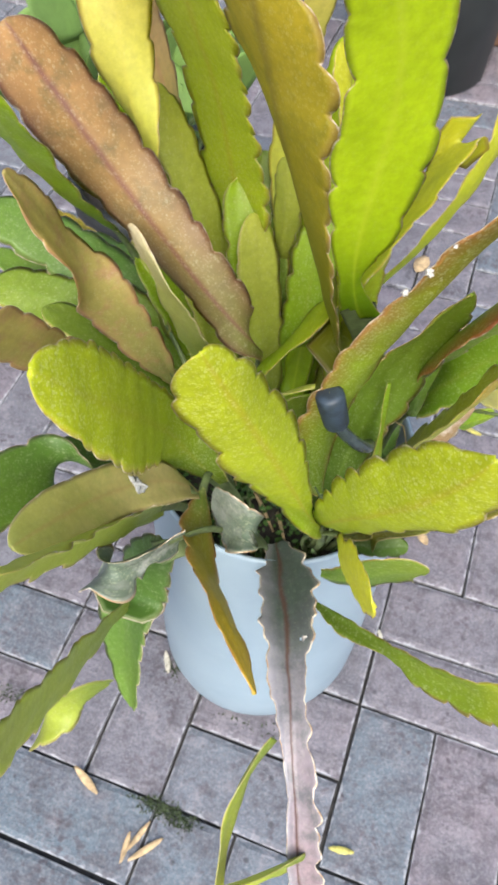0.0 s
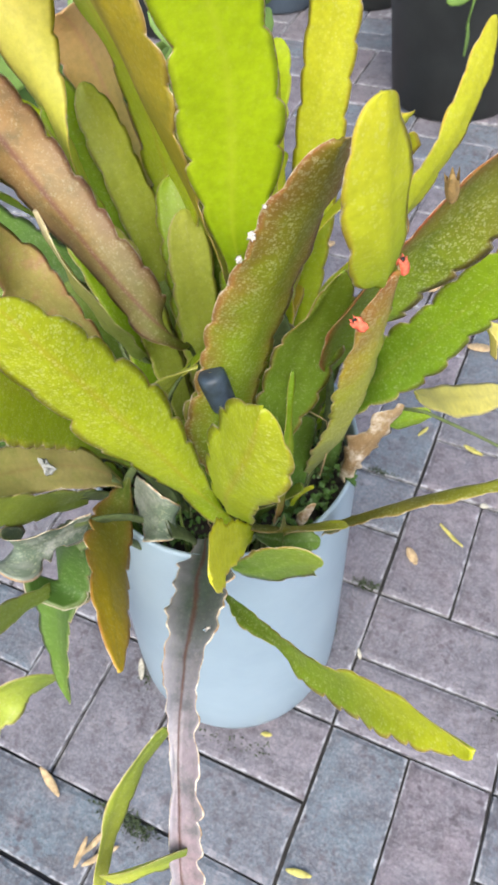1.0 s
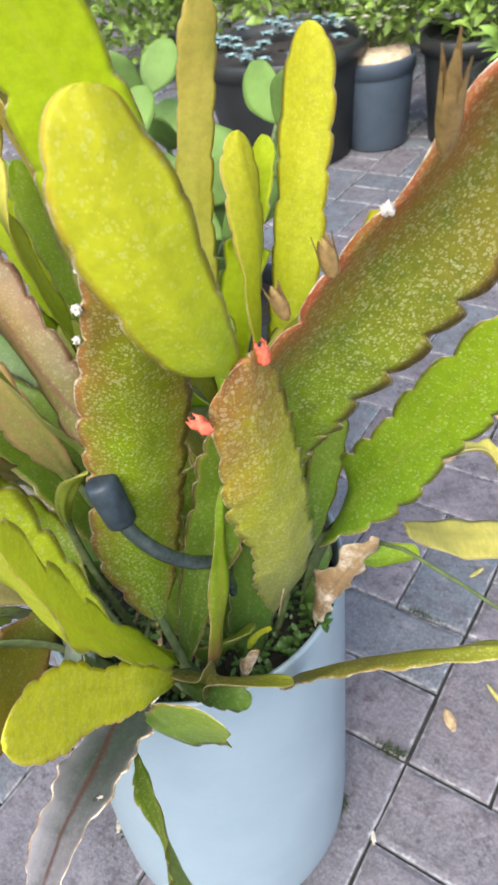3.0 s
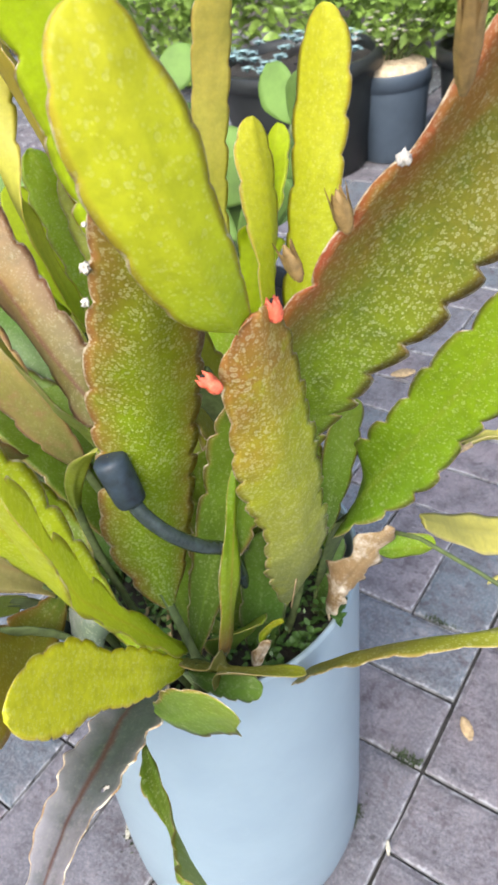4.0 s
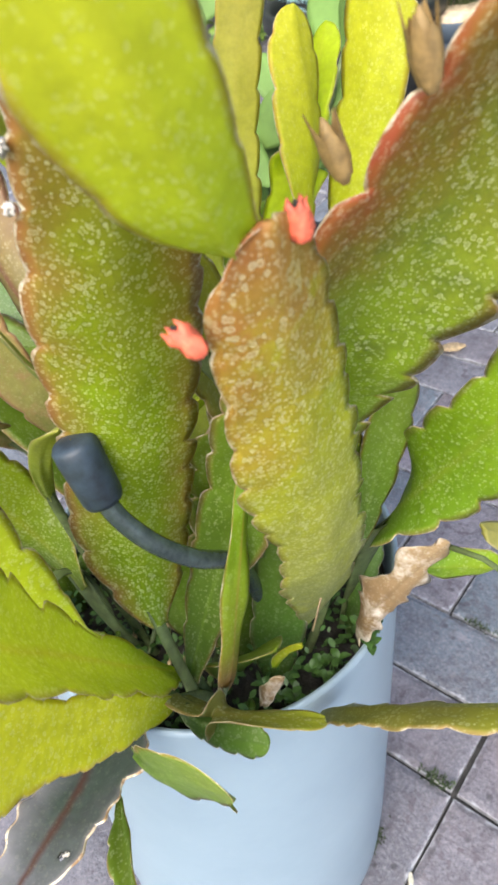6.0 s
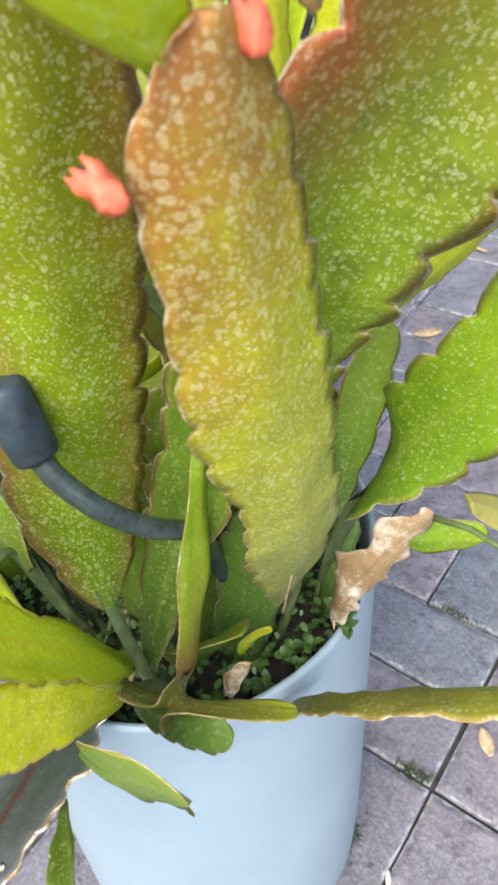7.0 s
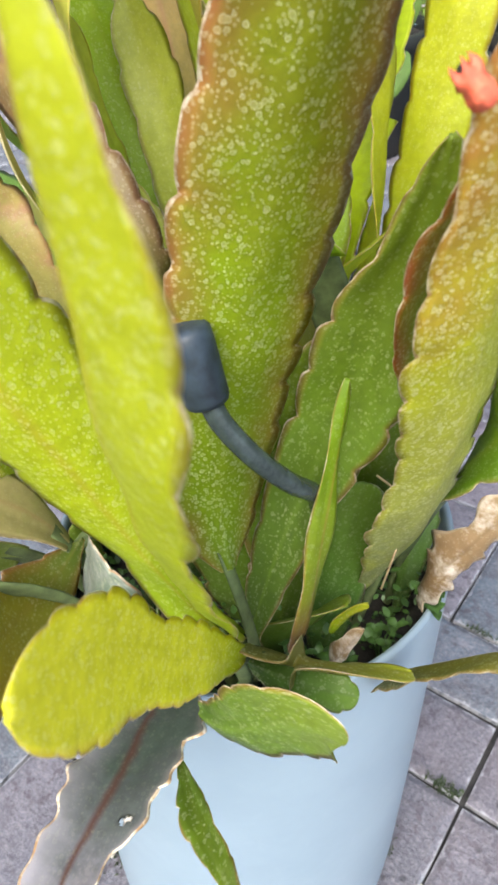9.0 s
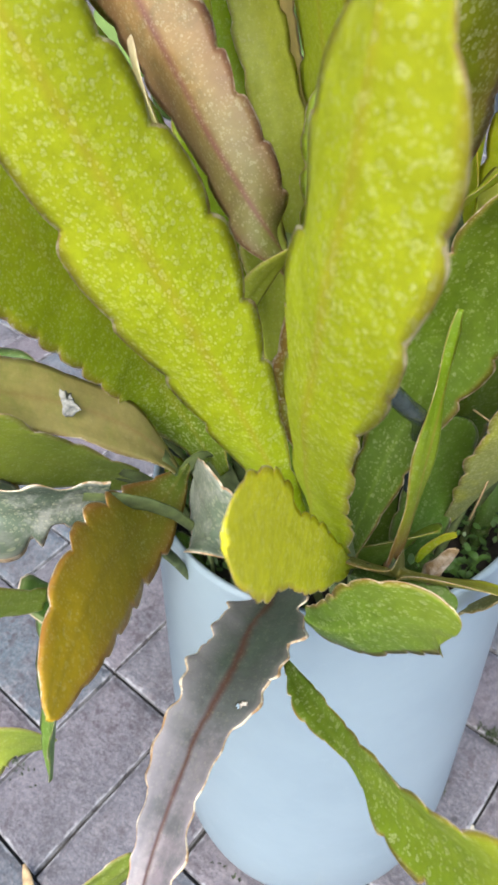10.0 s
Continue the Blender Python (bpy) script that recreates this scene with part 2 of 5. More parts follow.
LM = {
    "lime": leaf_material("skin_lime", (0.34, 0.47, 0.014), (0.50, 0.58, 0.020), (0.52, 0.55, 0.026), (0.46, 0.30, 0.05), 0.95, (0.50, 0.30, 0.05), 0.35, glow=0.58, mid_pos=0.26, crowd=0.22),
    "yellow": leaf_material("skin_yellow", (0.36, 0.50, 0.014), (0.55, 0.58, 0.026), (0.62, 0.59, 0.034), (0.60, 0.30, 0.06), 0.6, (0.5, 0.45, 0.03), 0.1, glow=0.5),
    "bright": leaf_material("skin_bright_green", (0.20, 0.35, 0.006), (0.49, 0.63, 0.014), (0.57, 0.68, 0.018), (0.46, 0.46, 0.05), 0.2, (0.58, 0.64, 0.05), 0.5, glow=0.60, edge_amount=0.3, mid_pos=0.36),
    "faded": leaf_material("skin_faded_yellow", (0.36, 0.45, 0.04), (0.60, 0.60, 0.10), (0.68, 0.55, 0.15), (0.6, 0.40, 0.1), 0.2, (0.66, 0.55, 0.12), 0.2, glow=0.5, mid_pos=0.4),
    "green": leaf_material("skin_green", (0.11, 0.21, 0.010), (0.19, 0.31, 0.007), (0.26, 0.38, 0.009), (0.34, 0.28, 0.06), 0.55, (0.24, 0.26, 0.03), 0.3, glow=0.32),
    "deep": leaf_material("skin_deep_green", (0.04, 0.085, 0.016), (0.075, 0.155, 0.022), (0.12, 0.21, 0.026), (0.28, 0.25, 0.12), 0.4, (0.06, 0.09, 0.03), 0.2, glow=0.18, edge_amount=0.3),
    # darker green with the shade inside the clump mixed into its colour
    "inner_shade": leaf_material("skin_inner_shaded_green", (0.065, 0.12, 0.014), (0.12, 0.20, 0.014), (0.18, 0.25, 0.02), (0.34, 0.15, 0.05), 0.45, (0.16, 0.25, 0.03), 0.4, glow=0.2),
    # the red-brown tip is darkened further for shade from the young stem above
    "olive": leaf_material("skin_olive_shaded_tip", (0.17, 0.27, 0.010), (0.26, 0.36, 0.010), (0.21, 0.15, 0.018), (0.40, 0.13, 0.06), 1.0, (0.24, 0.28, 0.02), 0.1, flush=((0.33, 0.11, 0.05), 0, 0.75, 0.35), mid_pos=0.58, crowd=0.30),
    "shoot": leaf_material("skin_red_footed", (0.26, 0.10, 0.04), (0.20, 0.24, 0.015), (0.20, 0.35, 0.010), (0.36, 0.16, 0.05), 0.3, (0.34, 0.16, 0.05), 0.5, mid_pos=0.42),
    "budded": leaf_material("skin_ripening", (0.25, 0.29, 0.12), (0.46, 0.46, 0.02), (0.40, 0.20, 0.045), (0.40, 0.22, 0.06), 1.2, (0.4, 0.34, 0.03), 0.05, blotch=(0.46, 0.48, 0.02), flush=((0.38, 0.065, 0.045), -1, 0.65, 0.1, 0.66), mid_pos=0.72, edge_amount=0.2, crowd=0.42),
    "russet": leaf_material("skin_russet", (0.20, 0.33, 0.012), (0.20, 0.28, 0.014), (0.24, 0.17, 0.03), (0.42, 0.11, 0.05), 0.8, (0.20, 0.15, 0.03), 0.15, blotch=(0.12, 0.17, 0.02), flush=((0.36, 0.045, 0.032), -1, 1.0, 0.05), mid_pos=0.55, crowd=0.2),
    "brown": leaf_material("skin_brown", (0.13, 0.18, 0.02), (0.20, 0.17, 0.06), (0.44, 0.24, 0.10), (0.24, 0.08, 0.075), 0.6, (0.18, 0.06, 0.065), 0.85, blotch=(0.17, 0.13, 0.06), flush=((0.16, 0.075, 0.05), 0, 0.85), mid_pos=0.45),
    "pink": leaf_material("skin_pinkish", (0.17, 0.19, 0.05), (0.36, 0.31, 0.09), (0.50, 0.40, 0.12), (0.5, 0.2, 0.13), 0.4, (0.3, 0.2, 0.1), 0.2, blotch=(0.42, 0.20, 0.13), flush=((0.46, 0.18, 0.13), 0, 0.4)),
    "rose": leaf_material("skin_rose_orange", (0.30, 0.28, 0.04), (0.52, 0.37, 0.10), (0.60, 0.36, 0.16), (0.5, 0.2, 0.13), 0.2, (0.5, 0.2, 0.14), 0.4, glow=0.35),
    "bronze": leaf_material("skin_bronze", (0.15, 0.17, 0.010), (0.29, 0.25, 0.016), (0.44, 0.33, 0.02), (0.32, 0.17, 0.09), 0.3, (0.16, 0.11, 0.03), 0.6, blotch=(0.22, 0.20, 0.02)),
    "droop": leaf_material("skin_browning", (0.10, 0.15, 0.02), (0.32, 0.25, 0.02), (0.66, 0.44, 0.03), (0.52, 0.20, 0.07), 0.6, (0.2, 0.13, 0.03), 0.3, flush=((0.36, 0.12, 0.05), 0, 0.6), cork=1.0),
    "tan": leaf_material("skin_tan", (0.30, 0.26, 0.10), (0.50, 0.42, 0.16), (0.32, 0.33, 0.08), (0.3, 0.2, 0.1), 0.2, (0.34, 0.18, 0.08), 0.4, blotch=(0.32, 0.34, 0.09)),
    "pale": leaf_material("skin_pale_green", (0.20, 0.27, 0.04), (0.36, 0.42, 0.05), (0.44, 0.46, 0.07), (0.45, 0.33, 0.14), 0.5, (0.3, 0.3, 0.06), 0.2),
    "cream": leaf_material("skin_cream", (0.44, 0.40, 0.10), (0.72, 0.63, 0.14), (0.76, 0.66, 0.20), (0.6, 0.5, 0.3), 0.1, (0.5, 0.45, 0.15), 0.2, glow=0.3, cork=0.3),
    "grey": leaf_material("skin_dead_grey", (0.06, 0.08, 0.065), (0.16, 0.155, 0.165), (0.25, 0.175, 0.185), (0.28, 0.23, 0.22), 0.12, (0.075, 0.033, 0.026), 1.0, glow=0.04, blotch=(0.075, 0.08, 0.08), rough=0.32, wave=0.45, flush=((0.29, 0.275, 0.295), -1, 0.8, 0.2), mid_pos=0.42, base_pos=0.22, crust=0.03, blotch_at=0.46),
    "ashen": leaf_material("skin_ashen", (0.05, 0.075, 0.05), (0.12, 0.16, 0.11), (0.20, 0.23, 0.19), (0.42, 0.40, 0.34), 0.5, (0.07, 0.08, 0.06), 0.4, glow=0.05, blotch=(0.34, 0.35, 0.31), rough=0.55, crust=0.04),
    "dry": leaf_material("skin_dry", (0.10, 0.07, 0.03), (0.18, 0.11, 0.05), (0.30, 0.20, 0.10), (0.6, 0.5, 0.36), 0.3, (0.1, 0.06, 0.03), 0.4, glow=0.1, blotch=(0.70, 0.64, 0.55), rough=0.8, blotch_at=0.48),
    "limeolive": leaf_material("skin_lime_olive", (0.08, 0.14, 0.012), (0.19, 0.27, 0.012), (0.52, 0.54, 0.016), (0.46, 0.22, 0.08), 0.7, (0.2, 0.22, 0.03), 0.15, mid_pos=0.6),
    "layered": leaf_material("skin_green_to_lime", (0.15, 0.24, 0.012), (0.38, 0.48, 0.016), (0.54, 0.58, 0.022), (0.46, 0.30, 0.05), 1.0, (0.40, 0.34, 0.04), 0.3, glow=0.45, mid_pos=0.42, base_pos=0.12, crowd=0.20),
    "lemon": leaf_material("skin_lemon", (0.50, 0.56, 0.02), (0.72, 0.70, 0.032), (0.76, 0.71, 0.045), (0.62, 0.42, 0.06), 1.2, (0.5, 0.45, 0.03), 0.1, glow=0.55, mid_pos=0.3, crowd=0.18),
    "drytip": leaf_material("skin_green_dry_tip", (0.20, 0.27, 0.05), (0.34, 0.34, 0.08), (0.66, 0.54, 0.36), (0.62, 0.52, 0.36), 0.3, (0.3, 0.26, 0.08), 0.2, mid_pos=0.6),
    "twig": leaf_material("skin_twig", (0.14, 0.14, 0.03), (0.23, 0.21, 0.04), (0.38, 0.40, 0.03), (0.45, 0.24, 0.12), 1.0, (0.3, 0.2, 0.06), 0.3),
}


def plain_material(name, col, rough=0.6, var=0.3, scale=40, bump_d=0.001, metal=0.0):
    m, nt, bsdf = mat_nodes(name)
    v = coords(nt)
    a = noise_tex(nt, v, scale, 5)
    b = noise_tex(nt, v, scale * 6, 3)
    lo = tuple(c * (1 - var) for c in col)
    hi = tuple(min(1, c * (1 + var)) for c in col)
    c = mix(nt, map_range(nt, a, 0.3, 0.7), lo, hi)
    c = mix(nt, calc(nt, "MULTIPLY", map_range(nt, b, 0.55, 0.75), 0.25), c, tuple(x * 0.6 for x in col))
    link(nt, c, bsdf.inputs["Base Color"])
    bsdf.inputs["Roughness"].default_value = rough
    bsdf.inputs["Metallic"].default_value = metal
    bump(nt, bsdf, calc(nt, "ADD", a, calc(nt, "MULTIPLY", b, 0.4)), 0.4, bump_d)
    return m


def paver_material():
    m, nt, bsdf = mat_nodes("paver_concrete")
    info = nt.nodes.new("ShaderNodeObjectInfo")
    isl = nt.nodes.new("ShaderNodeNewGeometry").outputs["Random Per Island"]
    rnd = calc(nt, "FRACT", calc(nt, "ADD", info.outputs["Random"], calc(nt, "MULTIPLY", isl, 3.7)))
    geo = nt.nodes.new("ShaderNodeNewGeometry")
    v = geo.outputs["Position"]
    base = ramp(nt, rnd, [(0.0, (0.085, 0.115, 0.138)), (0.36, (0.112, 0.138, 0.162)), (0.44, (0.130, 0.135, 0.155)), (0.72, (0.170, 0.140, 0.157)), (1.0, (0.140, 0.139, 0.156))])
    big = noise_tex(nt, v, 14, 5, 0.65)
    grain = noise_tex(nt, v, 260, 4, 0.7)
    pits = noise_tex(nt, v, 90, 3, 0.6)
    col = mix(nt, map_range(nt, big, 0.36, 0.62, 0.75, 0.0), base, (0.085, 0.085, 0.10))
    col = mix(nt, calc(nt, "MULTIPLY", map_range(nt, grain, 0.45, 0.72), 0.5), col, (0.30, 0.275, 0.28))
    col = mix(nt, map_range(nt, pits, 0.68, 0.76, 0.0, 0.7), col, (0.03, 0.03, 0.034))
    dots = nt.nodes.new("ShaderNodeTexVoronoi")
    dots.inputs["Scale"].default_value = 62
    link(nt, v, dots.inputs["Vector"])
    dsp = nt.nodes.new("ShaderNodeSeparateColor")
    link(nt, dots.outputs["Color"], dsp.inputs[0])
    dotf = calc(nt, "MULTIPLY", map_range(nt, calc(nt, "ADD", dots.outputs["Distance"], calc(nt, "MULTIPLY", dsp.outputs[1], 0.2)), 0.30, 0.16), map_range(nt, dsp.outputs[0], 0.80, 0.84))
    col = mix(nt, calc(nt, "MULTIPLY", dotf, 0.7), col, (0.035, 0.033, 0.036))
    stain = map_range(nt, noise_tex(nt, v, 30, 7, 0.80), 0.48, 0.66, 0.0, 0.72)
    col = mix(nt, stain, col, (0.055, 0.048, 0.052))
    cloud = calc(nt, "MULTIPLY", map_range(nt, noise_tex(nt, v, 85, 3, 0.6), 0.52, 0.64), map_range(nt, noise_tex(nt, v, 11, 2, 0.5), 0.44, 0.60))
    col = mix(nt, calc(nt, "MULTIPLY", cloud, 0.8), col, (0.062, 0.050, 0.056))
    bloom = map_range(nt, noise_tex(nt, v, 21, 7, 0.72), 0.54, 0.68, 0.0, 0.5)
    col = mix(nt, bloom, col, (0.27, 0.245, 0.26))
    # worn pale arrises
    tc = nt.nodes.new("ShaderNodeUVMap")
    tc.uv_map = "rim"
    sep = nt.nodes.new("ShaderNodeSeparateXYZ")
    link(nt, tc.outputs["UV"], sep.inputs[0])
    rimf = calc(nt, "MULTIPLY", map_range(nt, calc(nt, "ADD", sep.outputs[0], calc(nt, "MULTIPLY", calc(nt, "SUBTRACT", noise_tex(nt, v, 70, 4, 0.7), 0.5), 2.4)), 0.72, 1.10), 0.75)
    col = mix(nt, rimf, col, (0.38, 0.38, 0.39))
    link(nt, col, bsdf.inputs["Base Color"])
    bsdf.inputs["Roughness"].default_value = 0.82
    bump(nt, bsdf, calc(nt, "ADD", calc(nt, "MULTIPLY", grain, 0.5), calc(nt, "ADD", pits, calc(nt, "MULTIPLY", big, 0.6))), 0.75, 0.0032)
    return m


def pot_material():
    m, nt, bsdf = mat_nodes("pot_white_glaze")
    v = coords(nt)
    a = noise_tex(nt, v, 9, 4)
    b = noise_tex(nt, v, 70, 5, 0.7)
    col = mix(nt, map_range(nt, a, 0.35, 0.7), (0.215, 0.28, 0.325), (0.25, 0.32, 0.365))
    col = mix(nt, map_range(nt, b, 0.60, 0.78, 0.0, 0.25), col, (0.32, 0.37, 0.425))
    link(nt, col, bsdf.inputs["Base Color"])
    bsdf.inputs["Roughness"].default_value = 0.38
    bump(nt, bsdf, a, 0.15, 0.004)
    return m


M_PAVER = paver_material()
M_POT = pot_material()
M_SAND = plain_material("joint_sand", (0.038, 0.036, 0.034), 0.95, 0.5, 60, 0.004)
M_SOIL = plain_material("potting_soil", (0.026, 0.022, 0.017), 0.95, 0.6, 90, 0.006)
M_BLACKPOT = plain_material("black_plastic", (0.018, 0.020, 0.019), 0.5, 0.3, 12, 0.0006)
M_BLUEPOT = plain_material("slate_blue_plastic", (0.055, 0.075, 0.10), 0.55, 0.2, 10, 0.0006)
# cream colour standing for sun on the upper part of the slate pot
M_SUNLIT_TOP = plain_material("sunlit_pale_top", (0.46, 0.36, 0.24), 0.95, 0.4, 60, 0.004)
M_TERRA = plain_material("terracotta", (0.42, 0.24, 0.15), 0.8, 0.25, 20, 0.001)
M_CAP = plain_material("rubber_cap", (0.022, 0.034, 0.048), 0.5, 0.55, 120, 0.0006)
M_TUBE = plain_material("vinyl_tube", (0.045, 0.06, 0.06), 0.24, 0.4, 150, 0.0004)
M_CORAL = plain_material("coral_bud", (0.58, 0.11, 0.055), 0.6, 0.55, 420, 0.0012)
M_TEPAL = plain_material("brown_bud", (0.24, 0.15, 0.05), 0.6, 0.4, 250, 0.0005)
M_WEED = plain_material("weed_leaf", (0.045, 0.10, 0.016), 0.5, 0.4, 200, 0.0005)
M_MOSS = plain_material("moss", (0.035, 0.05, 0.018), 0.9, 0.6, 300, 0.002)
M_STRAW = plain_material("dry_litter", (0.42, 0.30, 0.16), 0.8, 0.4, 150, 0.0006)
M_LITTER_G = plain_material("fallen_yellow_green", (0.45, 0.40, 0.10), 0.7, 0.4, 150, 0.0006)
M_CHIP = plain_material("pale_chip", (0.46, 0.43, 0.34), 0.9, 0.4, 300, 0.001)
M_WOOL = plain_material("white_wool", (0.44, 0.40, 0.35), 0.95, 0.2, 400, 0.001)
M_SCAR = plain_material("corky_scar", (0.27, 0.27, 0.25), 0.9, 0.5, 300, 0.001)
M_BGLEAF = plain_material("shrub_leaf", (0.19, 0.29, 0.05), 0.5, 0.5, 30, 0.0008)
M_BGLEAF2 = plain_material("smooth_leaf", (0.20, 0.32, 0.06), 0.4, 0.3, 20, 0.0006)
M_BROAD = plain_material("broad_leaf", (0.11, 0.19, 0.035), 0.7, 0.3, 18, 0.0006)
M_BLUELEAF = plain_material("blue_succulent", (0.22, 0.33, 0.33), 0.6, 0.3, 40, 0.0006)
# for the added walls that hold back sky light
M_WALL = plain_material("added_dark_wall", (0.10, 0.095, 0.085), 0.9, 0.4, 6, 0.003)


# ---------------------------------------------------------------- mesh helpers
def part(name, bm, material, parent=None, label="", smooth=True):
    me = bpy.data.meshes.new(name)
    bm.normal_update()
    bm.to_mesh(me)
    bm.free()
    me.materials.append(material)
    if smooth:
        for p in me.polygons:
            p.use_smooth = True
    ob = new(name, me)
    if parent is not None:
        ob.parent = parent
    if label:
        ob["label"] = label
    return ob


def lathe(profile, segs=64, cx=0.0, cy=0.0, wob=0.0):
    bm = bmesh.new()
    rings = []
    for r, z in profile:
        ring = []
        for k in range(segs):
            a = 2 * math.pi * k / segs
            rr = r * (1 + wob * math.sin(3 * a + z * 9))
            ring.append(bm.verts.new((cx + rr * math.cos(a), cy + rr * math.sin(a), z)))
        rings.append(ring)
    for a, b in zip(rings, rings[1:]):
        for k in range(segs):
            bm.faces.new((a[k], a[(k + 1) % segs], b[(k + 1) % segs], b[k]))
    return bm, rings


def bezier(P0, P1, P2, s):
    return P0 * (1 - s) ** 2 + P1 * (2 * s * (1 - s)) + P2 * s * s


def tube(points, radii, segs=10, bm=None):
    """A round tube through the points, closed at both ends."""
    bm = bm or bmesh.new()
    pts = [Vector(p) for p in points]
    rings = []
    ref = Vector((0.3, 0.2, 0.93))
    for i, p in enumerate(pts):
        t = (pts[min(i + 1, len(pts) - 1)] - pts[max(i - 1, 0)]).normalized()
        if abs(t.dot(ref)) > 0.95:
            ref = Vector((1, 0, 0))
        s = t.cross(ref).normalized()
        b = t.cross(s)
        rings.append([bm.verts.new(p + (s * math.cos(2 * math.pi * k / segs) + b * math.sin(2 * math.pi * k / segs)) * radii[i]) for k in range(segs)])
    for a, b in zip(rings, rings[1:]):
        for k in range(segs):
            bm.faces.new((a[k], a[(k + 1) % segs], b[(k + 1) % segs], b[k]))
    bm.faces.new(rings[0][::-1])
    bm.faces.new(rings[-1])
    return bm


def width_profile(s, kind):
    start = {"twig": 0.8, "stub": 0.5, "torn": 0.6, "wedge": 0.14}.get(kind, 0.35)
    f = start + (1 - start) * min(1.0, s / 0.35) ** 0.8
    if kind == "wedge":
        f = 0.16 + 0.84 * min(1.0, s / 0.42) ** 0.85
    if kind == "paddle":
        f = 0.16 + 0.84 * min(1.0, s / 0.5) ** 0.9
    te = 0.55 if kind in ("pointed", "twig") else 0.68 if kind == "paddle" else 0.82
    if kind in ("stub", "torn"):
        te = 0.93
    u = min(1.0, max(0.0, (s - te) / (1 - te)))
    return f * math.sqrt(max(0.0, 1 - u * u) * 0.985 + 0.015)


KNOTS = (0.0, 0.12, 0.30, 0.50, 0.70, 0.88, 1.0)


def along_knots(values, s):
    """A smooth curve through a handful of half-widths."""
    n = len(KNOTS)
    i = max(k for k in range(n - 1) if KNOTS[k] <= s)

    def slope(k):
        if k in (0, n - 1):
            a, b = (0, 1) if k == 0 else (n - 2, n - 1)
            return (values[b] - values[a]) / (KNOTS[b] - KNOTS[a])
        hd, hs = KNOTS[k] - KNOTS[k - 1], KNOTS[k + 1] - KNOTS[k]
        return (hd * hd * values[k + 1] + (hs * hs - hd * hd) * values[k] - hs * hs * values[k - 1]) / (hs * hd * (hs + hd))

    h = KNOTS[i + 1] - KNOTS[i]
    x = (s - KNOTS[i]) / h
    return values[i] * (1 + 2 * x) * (1 - x) ** 2 + slope(i) * h * x * (1 - x) ** 2 + values[i + 1] * x * x * (3 - 2 * x) + slope(i + 1) * h * x * x * (x - 1)


def rounded_end(s, te):
    u = min(1.0, max(0.0, (s - te) / (1 - te)))
    return math.sqrt(max(0.0, 1 - u * u) * 0.985 + 0.015)


